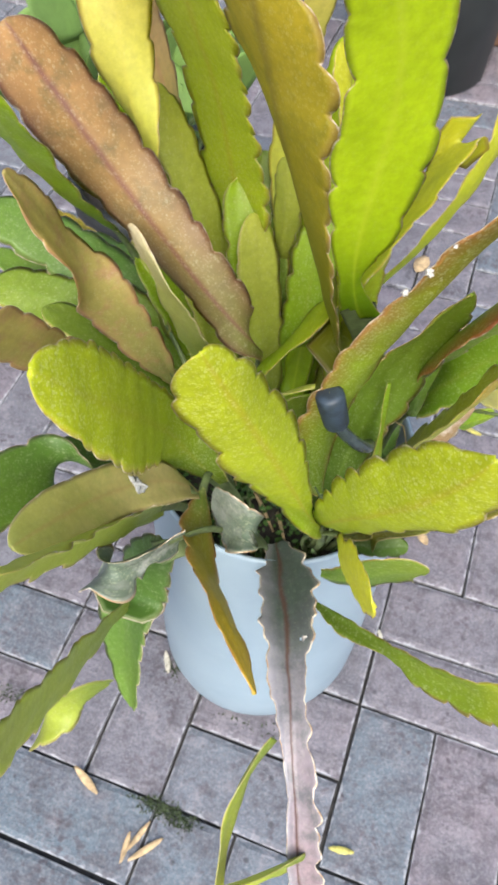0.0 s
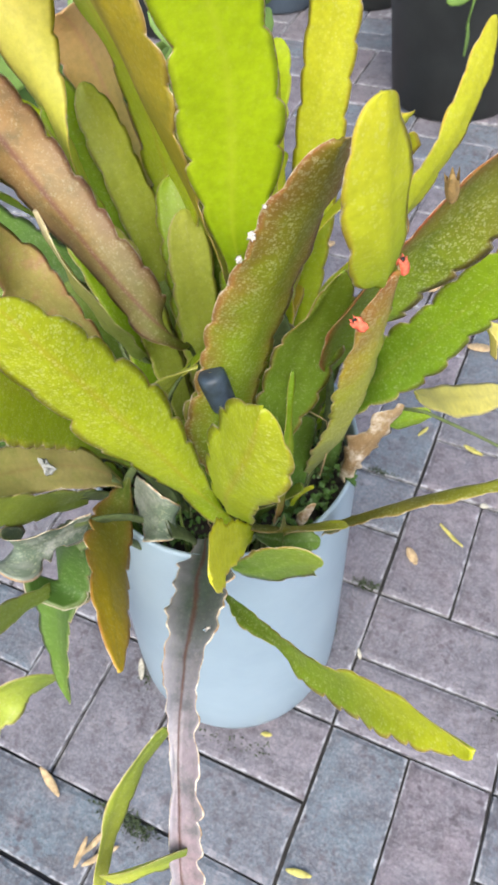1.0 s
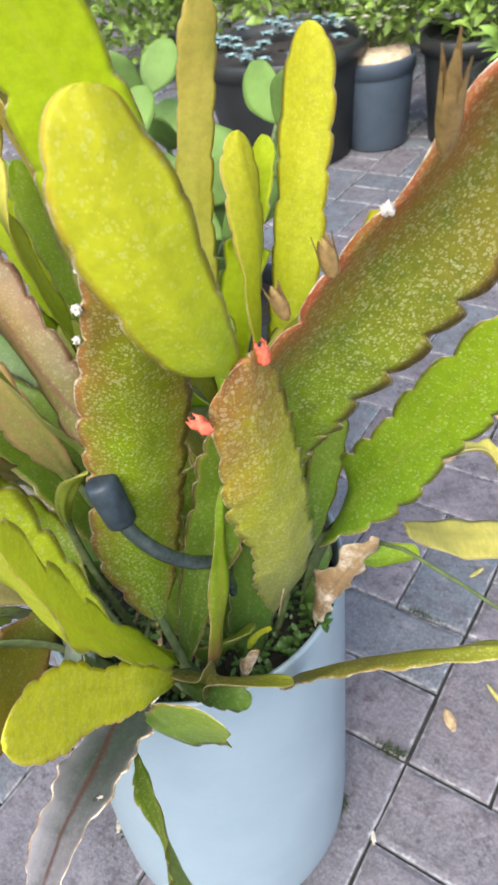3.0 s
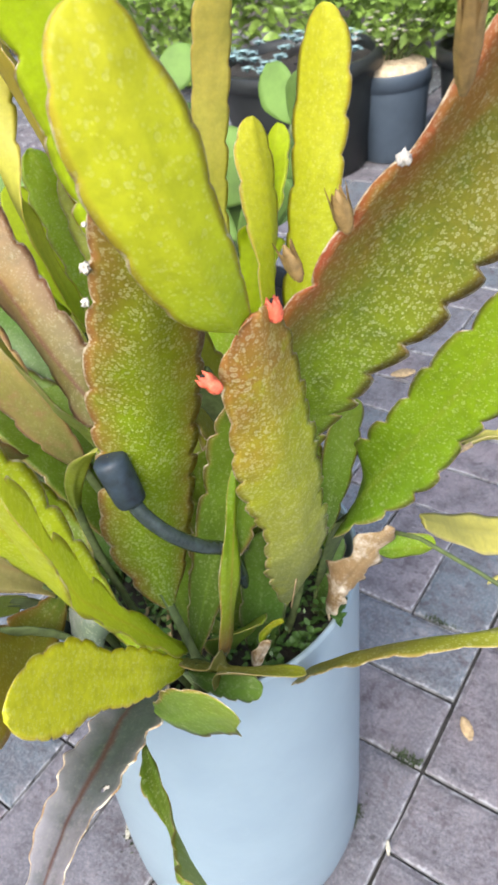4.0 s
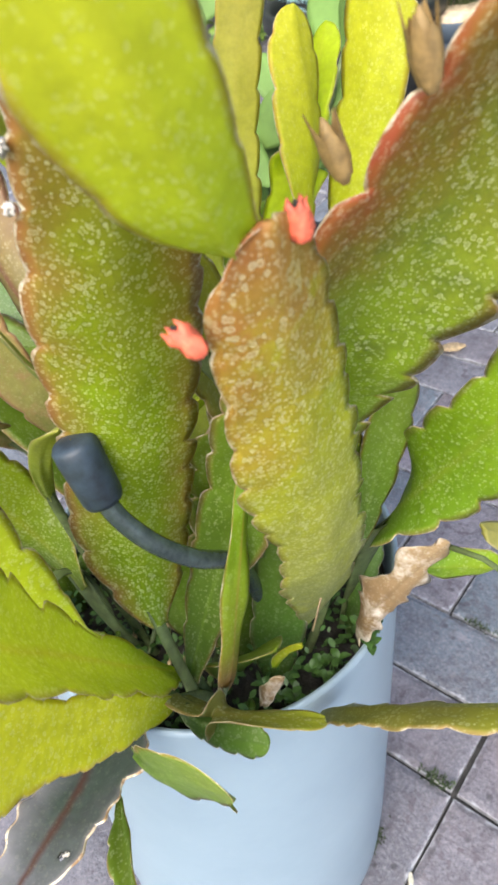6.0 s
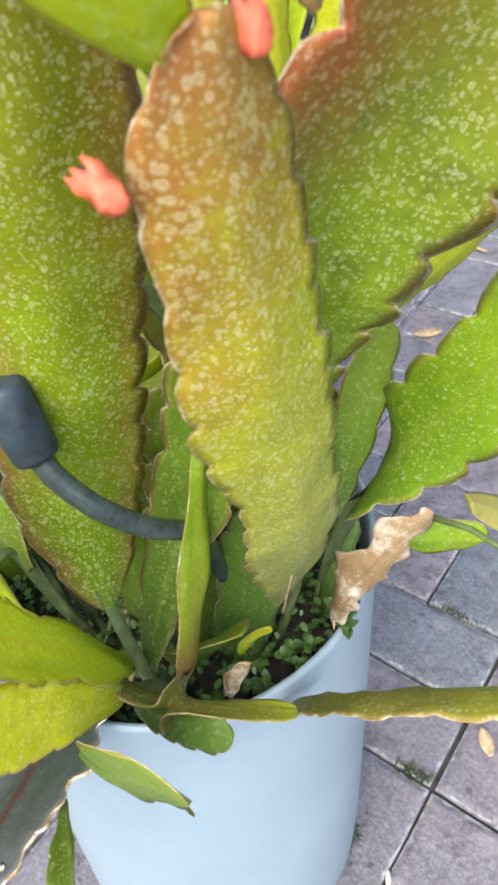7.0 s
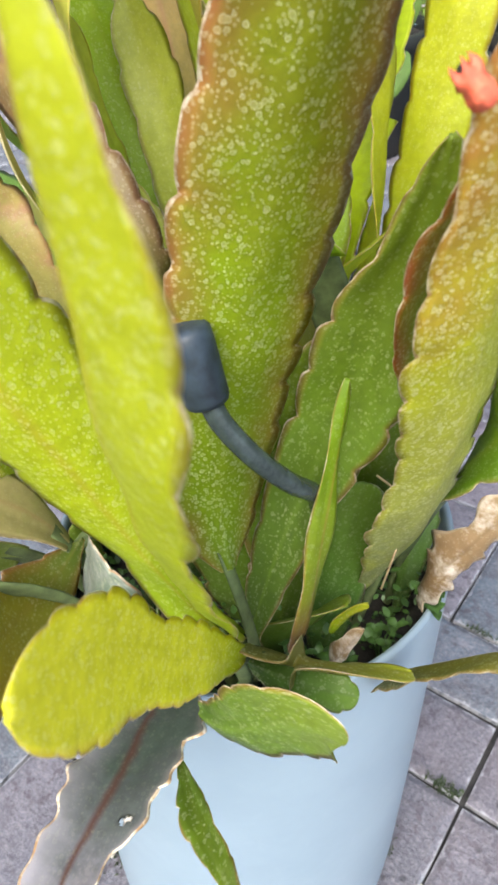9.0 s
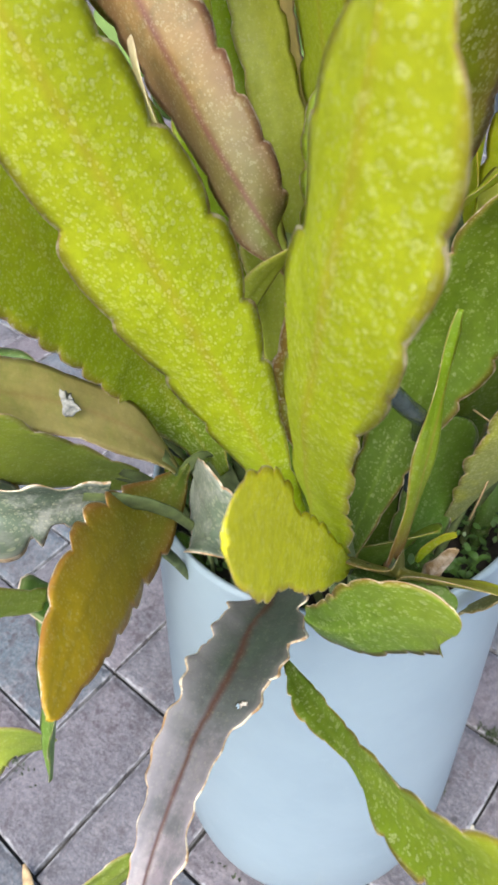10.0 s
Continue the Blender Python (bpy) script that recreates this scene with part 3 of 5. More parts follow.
def leaf_mesh(axis, S0, half_width, twist, fold, tooth=0.027, depth=0.15, thick=0.0022, seed=0, ragged=0.0, rows=150, cols=10, holes=()):
    """A flat cactus stem: a bent, folded blade with a scalloped, notched margin and a thicker midrib."""
    rng = random.Random(seed)
    Q0, Q1, Q2, Q3 = (Vector(v) for v in axis)
    S0 = Vector(S0)
    offs = (rng.random(), rng.random())
    nz = rng.random() * 50
    lobe = (rng.uniform(0.8, 1.2), rng.uniform(0.8, 1.2))
    bm = bmesh.new()
    uv_s = bm.loops.layers.uv.new("span")
    uv_m = bm.loops.layers.uv.new("metres")
    uv_l = bm.loops.layers.uv.new("lobe")
    top, low, data = [], [], {}
    run, last = 0.0, None
    for i in range(rows + 1):
        s = i / rows
        C = Q0 * (1 - s) ** 3 + Q1 * (3 * s * (1 - s) ** 2) + Q2 * (3 * s * s * (1 - s)) + Q3 * s ** 3
        T = ((Q1 - Q0) * (1 - s) ** 2 + (Q2 - Q1) * (2 * s * (1 - s)) + (Q3 - Q2) * s * s).normalized()
        S = (S0 - T * S0.dot(T)).normalized()
        B = T.cross(S)
        a = twist * (s - 0.5)
        S = S * math.cos(a) + B * math.sin(a)
        N = T.cross(S)
        if last is not None:
            run += (C - last).length
        last = C.copy()
        halves = half_width(s, 0), half_width(s, 1)
        rt, rl = [], []
        for j in range(cols + 1):
            u = -1 + 2 * j / cols
            side = 0 if u < 0 else 1
            ph = (run / tooth * (0.92 + 0.16 * side) + offs[side] + 0.34 * noise.noise((run * 16, side * 5 + nz, 4.0))) % 1.0
            # each lobe swells towards the tip and steps back in at the areole in its notch
            swell = math.sin(min(1.0, ph / 0.66) * math.pi / 2) ** 0.7 * (1 - max(0.0, (ph - 0.82) / 0.18) ** 2)
            notch = 1 - depth * lobe[side] * (1 - swell) * (1 + 0.9 * noise.noise((run * 23, side * 9 + nz, 2.0)))
            notch *= 1 + ragged * (noise.noise((run * 90, side * 7 + nz, 1.0)))
            au = abs(u)
            h = halves[side] * (notch ** (au ** 2)) * au
            wave = 0.0016 * noise.noise((u * 1.5 + nz, run * 26, 0.3)) + min(0.0012, tooth * 0.045) * au * au * math.sin(2 * math.pi * run / (tooth * 2.1) + 3 * side + nz)
            d = math.copysign(1, u) if u else 0
            p = C + S * (d * h * math.cos(fold)) + N * (h * math.sin(fold) * min(1.0, 0.25 + au) + wave)
            th = thick * (0.25 + 0.75 * (1 - au) ** 0.6 + 0.5 * max(0, 0.15 - au) / 0.15) * (1.25 - 0.5 * s)
            if au > 0.999:
                th = 0.0
            vt = bm.verts.new(p + N * th / 2)
            vl = vt if th == 0.0 else bm.verts.new(p - N * th / 2)
            data[vt] = data[vl] = (u, s, d * h, run, ph)
            rt.append(vt)
            rl.append(vl)
        top.append(rt)
        low.append(rl)

    def quad(*vs):
        vs = list(dict.fromkeys(vs))
        if len(vs) < 3:
            return
        f = bm.faces.new(vs)
        for lp in f.loops:
            u, s, m1, m2, ph = data[lp.vert]
            lp[uv_s].uv = (u, s)
            lp[uv_m].uv = (m1, m2)
            lp[uv_l].uv = (ph, 0)

    for i in range(rows):
        for j in range(cols):
            um, sm = -1 + 2 * (j + 0.5) / cols, (i + 0.5) / rows
            if any(((um - hu) / hw) ** 2 + ((sm - hs) / hl) ** 2 < 1 for hu, hs, hw, hl in holes):
                continue
            quad(top[i][j], top[i][j + 1], top[i + 1][j + 1], top[i + 1][j])
            quad(low[i][j], low[i + 1][j], low[i + 1][j + 1], low[i][j + 1])
    for j in range(cols):
        quad(top[0][j], low[0][j], low[0][j + 1], top[0][j + 1])
        quad(top[rows][j], top[rows][j + 1], low[rows][j + 1], low[rows][j])
    return bm


# ---------------------------------------------------------------- ground and paving
BX, BY, GAP = 0.205, 0.197, 0.0022
bm = bmesh.new()
R = 400.0
vs = [bm.verts.new(p) for p in ((-R, -R, -0.008), (R, -R, -0.008), (R, R, -0.012), (-R, R, -0.008))]
bm.faces.new(vs)
ground = tagged(part("ground", bm, M_SAND, smooth=False), "dark sandy bedding ground under the paving", "ground", kind="structure")

# plain walls added to close the yard and darken the ground behind the plants
def shade_wall(name, x0, x1, y0, y1, h):
    bm = bmesh.new()
    bmesh.ops.create_cube(bm, size=1.0)
    bmesh.ops.transform(bm, matrix=Matrix.Translation(((x0 + x1) / 2, (y0 + y1) / 2, h / 2 - 0.02)) @ Matrix.Diagonal((x1 - x0, y1 - y0, h + 0.04, 1)), verts=bm.verts)
    return tagged(part(name, bm, M_WALL, smooth=False), "plain dark wall added to block sky light", "wall", kind="structure")


shade_wall("shade_wall_back", -4.2, 4.0, 3.4, 3.6, 2.8)
shade_wall("shade_wall_side", -4.2, -4.0, -3.0, 3.397, 2.8)

# ---------------------------------------------------------------- the white pot
pot = tagged(new("plant_pot"), "tall white plastic planter standing on grey pavers", "plant pot")
H, PR = POT_H, POT_R
prof = [(0.0, 0.006), (PR * 0.86, 0.003), (PR * 0.94, 0.005), (PR * 0.98, 0.012), (PR * 1.005, 0.03), (PR * 1.012, 0.08), (PR * 0.995, 0.22), (PR * 0.962, H - 0.02),
        (PR * 0.958, H - 0.004), (PR * 0.952, H), (PR * 0.930, H), (PR * 0.922, H - 0.005), (PR * 0.915, H - 0.05), (PR * 0.90, H - 0.09)]
bm, _ = lathe(prof, 96, 0, 0, 0.002)
for v in bm.verts:
    v.co.x += POT_X + LEAN_X * (v.co.z - 0.30)
    v.co.y += POT_Y + LEAN_Y * (v.co.z - 0.30)
part("body", bm, M_POT, pot, "smooth white planter wall")
bm = bmesh.new()
rings = []
for i in range(1, 13):
    r = POT_R * 0.915 * i / 12
    rings.append([bm.verts.new((POT_X + 0.003 + r * math.cos(2 * math.pi * k / 48), POT_Y + 0.006 + r * math.sin(2 * math.pi * k / 48),
                                H - 0.048 + 0.02 * noise.noise((r * 40 * math.cos(k / 7.64), r * 40 * math.sin(k / 7.64), 2.0)))) for k in range(48)])
c0 = bm.verts.new((POT_X, POT_Y, H - 0.045))
for k in range(48):
    bm.faces.new((c0, rings[0][k], rings[0][(k + 1) % 48]))
for a, b in zip(rings, rings[1:]):
    for k in range(48):
        bm.faces.new((a[k], b[k], b[(k + 1) % 48], a[(k + 1) % 48]))
part("soil", bm, M_SOIL, pot, "dark damp potting soil")

# ---------------------------------------------------------------- the cactus
plant = tagged(new("orchid_cactus"), "sprawling orchid cactus with flat notched yellow-green stems in a white pot", "cactus")
SOIL_Z = POT_H - 0.045
M_FOOT = plain_material("woody_foot", (0.09, 0.12, 0.04), 0.7, 0.4, 120, 0.001)
count = [0]


def woody_foot(P0, P1, S0, width):
    """The woody foot that carries a blade up out of the soil."""
    p = Vector(P0)
    to = Vector((POT_X, POT_Y, 0))
    g = Vector((p.x, p.y, 0)).lerp(to, 0.25)
    rad = (g - to).length
    if rad > POT_R * 0.8:
        g = to + (g - to) * (POT_R * 0.8 / rad)
    g.z = SOIL_Z - 0.01
    d = (Vector(P1) - p).normalized()
    S = Vector(S0)
    pts = [bezier(g, p - d * 0.5 * (p.z - g.z), p + d * 0.012, i / 8) for i in range(9)]
    S = (S - d * S.dot(d)).normalized()
    n = d.cross(S)
    wide = max(0.003, width * 0.165)
    bm = bmesh.new()
    rings = []
    for i, q in enumerate(pts):
        f = i / 8
        a, c = 0.0032 + (wide - 0.0032) * f ** 1.6, 0.0032 - 0.0018 * f
        rings.append([bm.verts.new(q + S * (a * math.cos(k * math.pi / 5)) + n * (c * math.sin(k * math.pi / 5))) for k in range(10)])
    for ra, rb in zip(rings, rings[1:]):
        for k in range(10):
            bm.faces.new((ra[k], ra[(k + 1) % 10], rb[(k + 1) % 10], rb[k]))
    part("woody_foot", bm, M_FOOT, plant)


def blade(axis, S0, twist, fold, left, right, skin, te=0.82, label="", root=True, **kw):
    """A flat stem along a cubic axis; left and right are its half-widths from foot to tip."""
    count[0] += 1

    def half_width(s, side):
        return max(0.0008, along_knots(right if side else left, s)) * rounded_end(s, te)

    ob = part("flat_stem", leaf_mesh(axis, S0, half_width, twist, fold, seed=count[0] * 7 + 1, **kw), LM[skin], plant, label)
    if root and axis[0][2] > SOIL_Z + 0.05:
        woody_foot(axis[0], axis[1], S0, max(0.022, 5 * left[0]))
    return ob


def stem(P0, P1, P2, S0, width, twist, fold, skin, kind="round", label="", root=True, **kw):
    """A flat stem of an even outline along a simple bow from P0 to P2."""
    count[0] += 1
    P0, P1, P2 = Vector(P0), Vector(P1), Vector(P2)
    axis = (P0, P0.lerp(P1, 2 / 3), P2.lerp(P1, 2 / 3), P2)

    def half_width(s, side):
        return width / 2 * width_profile(s, kind)

    ob = part("flat_stem", leaf_mesh(axis, S0, half_width, twist, fold, seed=count[0] * 7 + 1, **kw), LM[skin], plant, label)
    if root and P0.z > SOIL_Z + 0.05:
        woody_foot(P0, P1, S0, width)
    return ob


blade(((-0.0913, -0.1946, 0.505), (-0.1173, -0.1833, 0.5419), (-0.0741, -0.1712, 0.6642), (-0.0163, -0.1976, 0.7958)), (0.3046, 0.6352, -0.7098), 0.60, 0.25, (0.0041, 0.0165, 0.0287, 0.0275, 0.0299, 0.0234, 0.0252), (0.0045, 0.0192, 0.0277, 0.0298, 0.0291, 0.0251, 0.0251), "olive", 0.86, tooth=0.024, depth=0.12)
blade(((-0.067, -0.1181, 0.4247), (-0.0135, -0.122, 0.5298), (-0.0089, -0.1791, 0.6253), (0.0123, -0.1959, 0.7375)), (0.3599, 0.9248, 0.1232), 0.24, 0.25, (0.0016, 0.0143, 0.0258, 0.0211, 0.0249, 0.0183, 0.0241), (0.004, 0.0171, 0.0241, 0.0229, 0.0254, 0.0224, 0.0197), "budded", 0.86, label="ripening stem tip flushed red and yellow", tooth=0.02, depth=0.12)
blade(((0.0002, -0.192, 0.7255), (0.0184, -0.2181, 0.7403), (0.011, -0.2391, 0.8123), (0.01, -0.2348, 0.8366)), (0.4259, 0.9013, -0.0792), 0.07, 0.22, (0.002, 0.0049, 0.0145, 0.0169, 0.0181, 0.0148, 0.0134), (0.0014, 0.0069, 0.012, 0.0153, 0.0178, 0.0134, 0.014), "yellow", 0.8, label="young yellow stem", root=False, tooth=0.02, depth=0.06)
blade(((-0.0462, -0.118, 0.5713), (-0.0427, -0.1588, 0.6484), (-0.0054, -0.1335, 0.6871), (0.0874, -0.0891, 0.8139)), (0.5734, 0.2856, 0.7679), -0.59, -0.36, (0.004, 0.009, 0.021, 0.036, 0.0402, 0.042, 0.0453), (0.0194, 0.0281, 0.0394, 0.0392, 0.0446, 0.0411, 0.0504), "russet", 0.9, label="russet stem with a red margin")
blade(((-0.0372, -0.0667, 0.4861), (0.0186, -0.0724, 0.5954), (0.032, -0.0717, 0.6108), (0.0781, -0.0738, 0.6965)), (-0.4586, 0.0309, -0.8881), -0.63, -0.05, (0.0222, 0.0265, 0.0257, 0.0221, 0.0239, 0.0216, 0.0287), (0.0227, 0.0222, 0.0267, 0.0234, 0.0241, 0.0231, 0.0245), "green", 0.8)
blade(((-0.0864, -0.1909, 0.4531), (-0.0847, -0.1416, 0.5433), (-0.0573, -0.1103, 0.5926), (-0.0299, -0.1454, 0.686)), (0.9169, 0.3714, 0.1462), 0.27, -0.24, (0.0055, 0.0117, 0.0176, 0.0222, 0.0243, 0.0139, 0.0105), (0.0058, 0.0113, 0.0167, 0.0235, 0.023, 0.0178, 0.0123), "inner_shade", 0.8)
stem((-0.061, -0.192, 0.465), (-0.051, -0.188, 0.494), (-0.064, -0.142, 0.588), (0.075, 0.915, 0.396), 0.0160, 0.14, 0.09, "shoot", "pointed", "thin upright shoot", depth=0.04)
blade(((-0.085, -0.2123, 0.4773), (-0.1109, -0.2609, 0.6466), (-0.1143, -0.2684, 0.6665), (-0.1297, -0.2942, 0.7583)), (-0.1464, -0.2737, 0.9506), 2.66, 0.40, (0.006, 0.0168, 0.024, 0.0273, 0.024, 0.0278, 0.0253), (0.0021, 0.0063, 0.0198, 0.0296, 0.0247, 0.0194, 0.0179), "lime", 0.8, tooth=0.031, depth=0.13)
blade(((-0.0891, -0.1943, 0.4563), (-0.0824, -0.2503, 0.5695), (-0.0198, -0.2952, 0.6842), (-0.0099, -0.2958, 0.7455)), (0.1673, 0.1269, -0.9777), -1.00, 0.26, (0.0015, 0.0111, 0.0191, 0.0287, 0.0288, 0.0217, 0.0051), (0.0014, 0.0166, 0.0206, 0.0186, 0.0236, 0.0199, 0.016), "lime", 0.78, tooth=0.029, depth=0.14)
blade(((-0.0699, -0.2092, 0.4766), (-0.0585, -0.2759, 0.5535), (-0.0605, -0.2681, 0.5791), (-0.0351, -0.3199, 0.6273)), (0.4048, -0.912, -0.0662), 0.34, 0.09, (0.0015, 0.0093, 0.0155, 0.0132, 0.019, 0.0196, 0.0253), (0.0015, 0.0081, 0.0148, 0.0157, 0.0214, 0.021, 0.0203), "lemon", 0.75, label="short yellow stem", tooth=0.014, depth=0.07)
blade(((-0.1778, -0.1858, 0.4588), (-0.2556, -0.1693, 0.5184), (-0.1716, -0.2616, 0.6319), (-0.1889, -0.3265, 0.7616)), (-0.0644, 0.2408, 0.9684), 0.59, 0.02, (0.0136, 0.0224, 0.0252, 0.0307, 0.0343, 0.0261, 0.0238), (0.0138, 0.0208, 0.0265, 0.0302, 0.0313, 0.0297, 0.0258), "layered", 0.82, tooth=0.02, depth=0.08)
blade(((-0.1856, -0.2052, 0.478), (-0.1732, -0.269, 0.4631), (-0.1449, -0.2896, 0.5351), (-0.0853, -0.3601, 0.5436)), (0.7687, -0.4557, -0.4489), 0.00, -0.01, (0.0015, 0.0125, 0.0221, 0.0254, 0.0239, 0.0183, 0.0189), (0.0015, 0.0124, 0.0218, 0.026, 0.0253, 0.0176, 0.0132), "droop", 0.8, label="browning drooping stem")
blade(((-0.1216, -0.2052, 0.4171), (-0.0769, -0.3111, 0.4776), (-0.0633, -0.3594, 0.5049), (-0.011, -0.4727, 0.3602)), (0.8637, -0.5016, -0.0491), -1.76, 0.24, (0.0079, 0.0174, 0.018, 0.0131, 0.0056, 0.0089, 0.009), (0.0083, 0.0276, 0.0222, 0.0121, 0.0162, 0.0165, 0.0165), "grey", 0.97, label="dead grey drooping stem with a brown rib", ragged=0.35, depth=0.14, tooth=0.03, cols=24, rows=240, holes=((0.62, 0.334, 0.10, 0.011),))
blade(((-0.0746, -0.2585, 0.452), (0.0022, -0.3089, 0.5026), (0.0272, -0.3035, 0.5264), (0.1035, -0.3467, 0.6185)), (-0.6209, 0.2234, -0.7514), 2.23, -0.34, (0.0015, 0.0061, 0.0081, 0.0147, 0.024, 0.0253, 0.022), (0.0015, 0.008, 0.0033, 0.0172, 0.0228, 0.0229, 0.0204), "limeolive", 0.5, root=False, tooth=0.018)
blade(((-0.0742, -0.2412, 0.47), (-0.0452, -0.2457, 0.474), (-0.0294, -0.241, 0.5272), (-0.0046, -0.2401, 0.518)), (-0.213, 0.0506, -0.9757), 0.09, -0.01, (0.0071, 0.012, 0.017, 0.023, 0.0253, 0.0206, 0.016), (0.0066, 0.0123, 0.018, 0.022, 0.0238, 0.0214, 0.0174), "inner_shade", 0.93, label="cut short green stem", root=False, tooth=0.012, depth=0.06)
stem((-0.209, -0.229, 0.473), (-0.237, -0.333, 0.573), (-0.177, -0.400, 0.732), (-0.599, -0.745, -0.294), 0.0520, -0.32, 0.23, "pale", "round")
stem((-0.188, -0.213, 0.480), (-0.216, -0.225, 0.538), (-0.241, -0.344, 0.601), (0.752, -0.371, -0.545), 0.0399, 0.08, 0.09, "tan", "round", "tan stem with a scar", depth=0.03)
stem((-0.193, -0.266, 0.476), (-0.246, -0.271, 0.415), (-0.214, -0.349, 0.282), (0.158, 0.371, 0.915), 0.0642, 0.32, 0.28, "deep", "pointed", "dark green toothed stem", depth=0.16, tooth=0.02)
stem((-0.216, -0.301, 0.430), (-0.208, -0.432, 0.548), (-0.158, -0.463, 0.699), (-0.053, -0.513, -0.857), 0.0382, 0.05, -0.01, "pale", "pointed", root=False)
stem((-0.258, -0.329, 0.240), (-0.291, -0.380, 0.311), (-0.337, -0.395, 0.120), (-0.264, -0.430, -0.864), 0.0506, -0.15, 0.12, "pale", "pointed", root=False)
stem((-0.072, -0.361, 0.444), (-0.096, -0.409, 0.425), (-0.076, -0.465, 0.402), (0.147, -0.129, -0.981), 0.0294, 0.15, 0.05, "pale", "pointed", "thin curved shoot", root=False)
stem((-0.029, -0.154, 0.415), (0.041, -0.183, 0.553), (0.111, -0.142, 0.554), (-0.569, -0.822, 0.023), 0.0282, -0.34, 0.18, "twig", "twig", "thin brownish shoot", root=False, tooth=0.02)
stem((-0.069, -0.213, 0.486), (-0.032, -0.215, 0.501), (-0.007, -0.178, 0.474), (0.951, 0.309, 0.024), 0.0251, 0.31, -0.08, "twig", "twig", tooth=0.03)
stem((0.008, -0.040, 0.479), (0.040, 0.023, 0.405), (0.082, 0.126, 0.341), (0.767, -0.223, -0.602), 0.0353, -0.13, 0.00, "cream", "pointed", "wilted cream yellow stem", root=False, depth=0.01)
stem((-0.042, -0.088, 0.412), (-0.033, -0.134, 0.457), (0.004, -0.079, 0.510), (-0.042, -0.234, -0.971), 0.0260, -0.03, 0.28, "dry", "torn", "dried papery brown stem", ragged=0.9, depth=0.3)
stem((-0.107, -0.038, 0.452), (-0.123, 0.055, 0.643), (-0.109, 0.071, 0.774), (0.904, -0.026, -0.427), 0.0416, 0.12, 0.24, "yellow", "round")
stem((-0.112, -0.083, 0.449), (-0.115, 0.010, 0.592), (-0.162, 0.052, 0.712), (-0.264, 0.583, 0.769), 0.0470, 0.02, 0.19, "yellow", "round")
stem((-0.147, -0.106, 0.441), (-0.152, 0.008, 0.584), (-0.171, 0.098, 0.692), (-0.100, 0.630, 0.770), 0.0369, 0.04, 0.04, "bright", "round")
blade(((-0.1527, -0.0239, 0.4939), (-0.2115, 0.0204, 0.6162), (-0.1995, 0.0529, 0.6991), (-0.1549, 0.0263, 0.802)), (0.7209, 0.6797, -0.135), 0.12, 0.04, (0.0087, 0.0126, 0.0156, 0.0162, 0.0126, 0.0141, 0.0162), (0.0087, 0.0124, 0.0157, 0.0148, 0.0141, 0.0134, 0.0158), "faded", 0.85)
blade(((-0.0934, -0.1216, 0.6251), (-0.1165, -0.166, 0.7282), (-0.0677, -0.1085, 0.7683), (-0.1038, -0.1961, 0.8934)), (0.7634, 0.5204, -0.3827), 0.66, -0.04, (0.0149, 0.01, 0.0168, 0.0276, 0.0268, 0.0236, 0.0246), (0.0176, 0.0049, 0.0215, 0.0286, 0.0237, 0.0247, 0.0246), "bright", 0.82, label="broad bright green stem", tooth=0.032, depth=0.13)
blade(((-0.0968, -0.0822, 0.4969), (-0.1315, -0.0951, 0.6363), (-0.1485, -0.1251, 0.7228), (-0.1612, -0.15, 0.8431)), (0.229, 0.1339, -0.9642), 0.17, 0.15, (0.0183, 0.027, 0.0347, 0.0404, 0.0456, 0.0485, 0.0478), (0.0183, 0.027, 0.0349, 0.0407, 0.0436, 0.0491, 0.0454), "bronze", 0.82)
blade(((-0.2125, -0.0279, 0.5137), (-0.2273, 0.0102, 0.6593), (-0.2494, 0.0053, 0.7127), (-0.2269, -0.1054, 0.8427)), (0.6729, -0.2997, -0.6763), 0.60, -0.04, (0.0205, 0.0313, 0.0439, 0.0494, 0.0506, 0.0486, 0.046), (0.0205, 0.0324, 0.0436, 0.0491, 0.0501, 0.0483, 0.046), "lime", 0.82)
blade(((-0.2458, -0.0726, 0.5884), (-0.2478, -0.0897, 0.6862), (-0.2902, -0.0867, 0.7541), (-0.2645, -0.0475, 0.8342)), (0.294, -0.0986, -0.9507), 0.20, 0.28, (0.0107, 0.0127, 0.0144, 0.0172, 0.0227, 0.0262, 0.0296), (0.0108, 0.013, 0.0149, 0.0178, 0.0227, 0.0262, 0.0295), "faded", 0.82)
blade(((-0.2456, 0.0123, 0.5082), (-0.2832, 0.0072, 0.621), (-0.3154, 0.0606, 0.677), (-0.3137, 0.0185, 0.7275)), (0.3654, 0.8475, -0.385), -0.13, 0.30, (0.0113, 0.0148, 0.0183, 0.0251, 0.0264, 0.0281, 0.0287), (0.0123, 0.014, 0.0199, 0.0233, 0.0268, 0.0286, 0.0289), "rose", 0.82)
blade(((-0.1728, -0.1021, 0.5362), (-0.1323, -0.1864, 0.6288), (-0.2266, -0.1086, 0.6034), (-0.3097, -0.1288, 0.7853)), (-0.3164, 0.2655, 0.9107), -0.64, 0.39, (0.0013, 0.0059, 0.0142, 0.0231, 0.0301, 0.0296, 0.0257), (0.0014, 0.009, 0.0187, 0.0226, 0.0262, 0.0281, 0.0253), "brown", 0.94, label="broad reddish brown stem")
blade(((-0.2489, -0.1168, 0.4866), (-0.2695, -0.1251, 0.5444), (-0.2935, -0.1358, 0.6102), (-0.3269, -0.1496, 0.7014)), (0.339, 0.1449, -0.9296), 0.04, -0.08, (0.0046, 0.0113, 0.0182, 0.023, 0.0245, 0.0248, 0.025), (0.0052, 0.0116, 0.0178, 0.0215, 0.0244, 0.0251, 0.0249), "pink", 0.82)
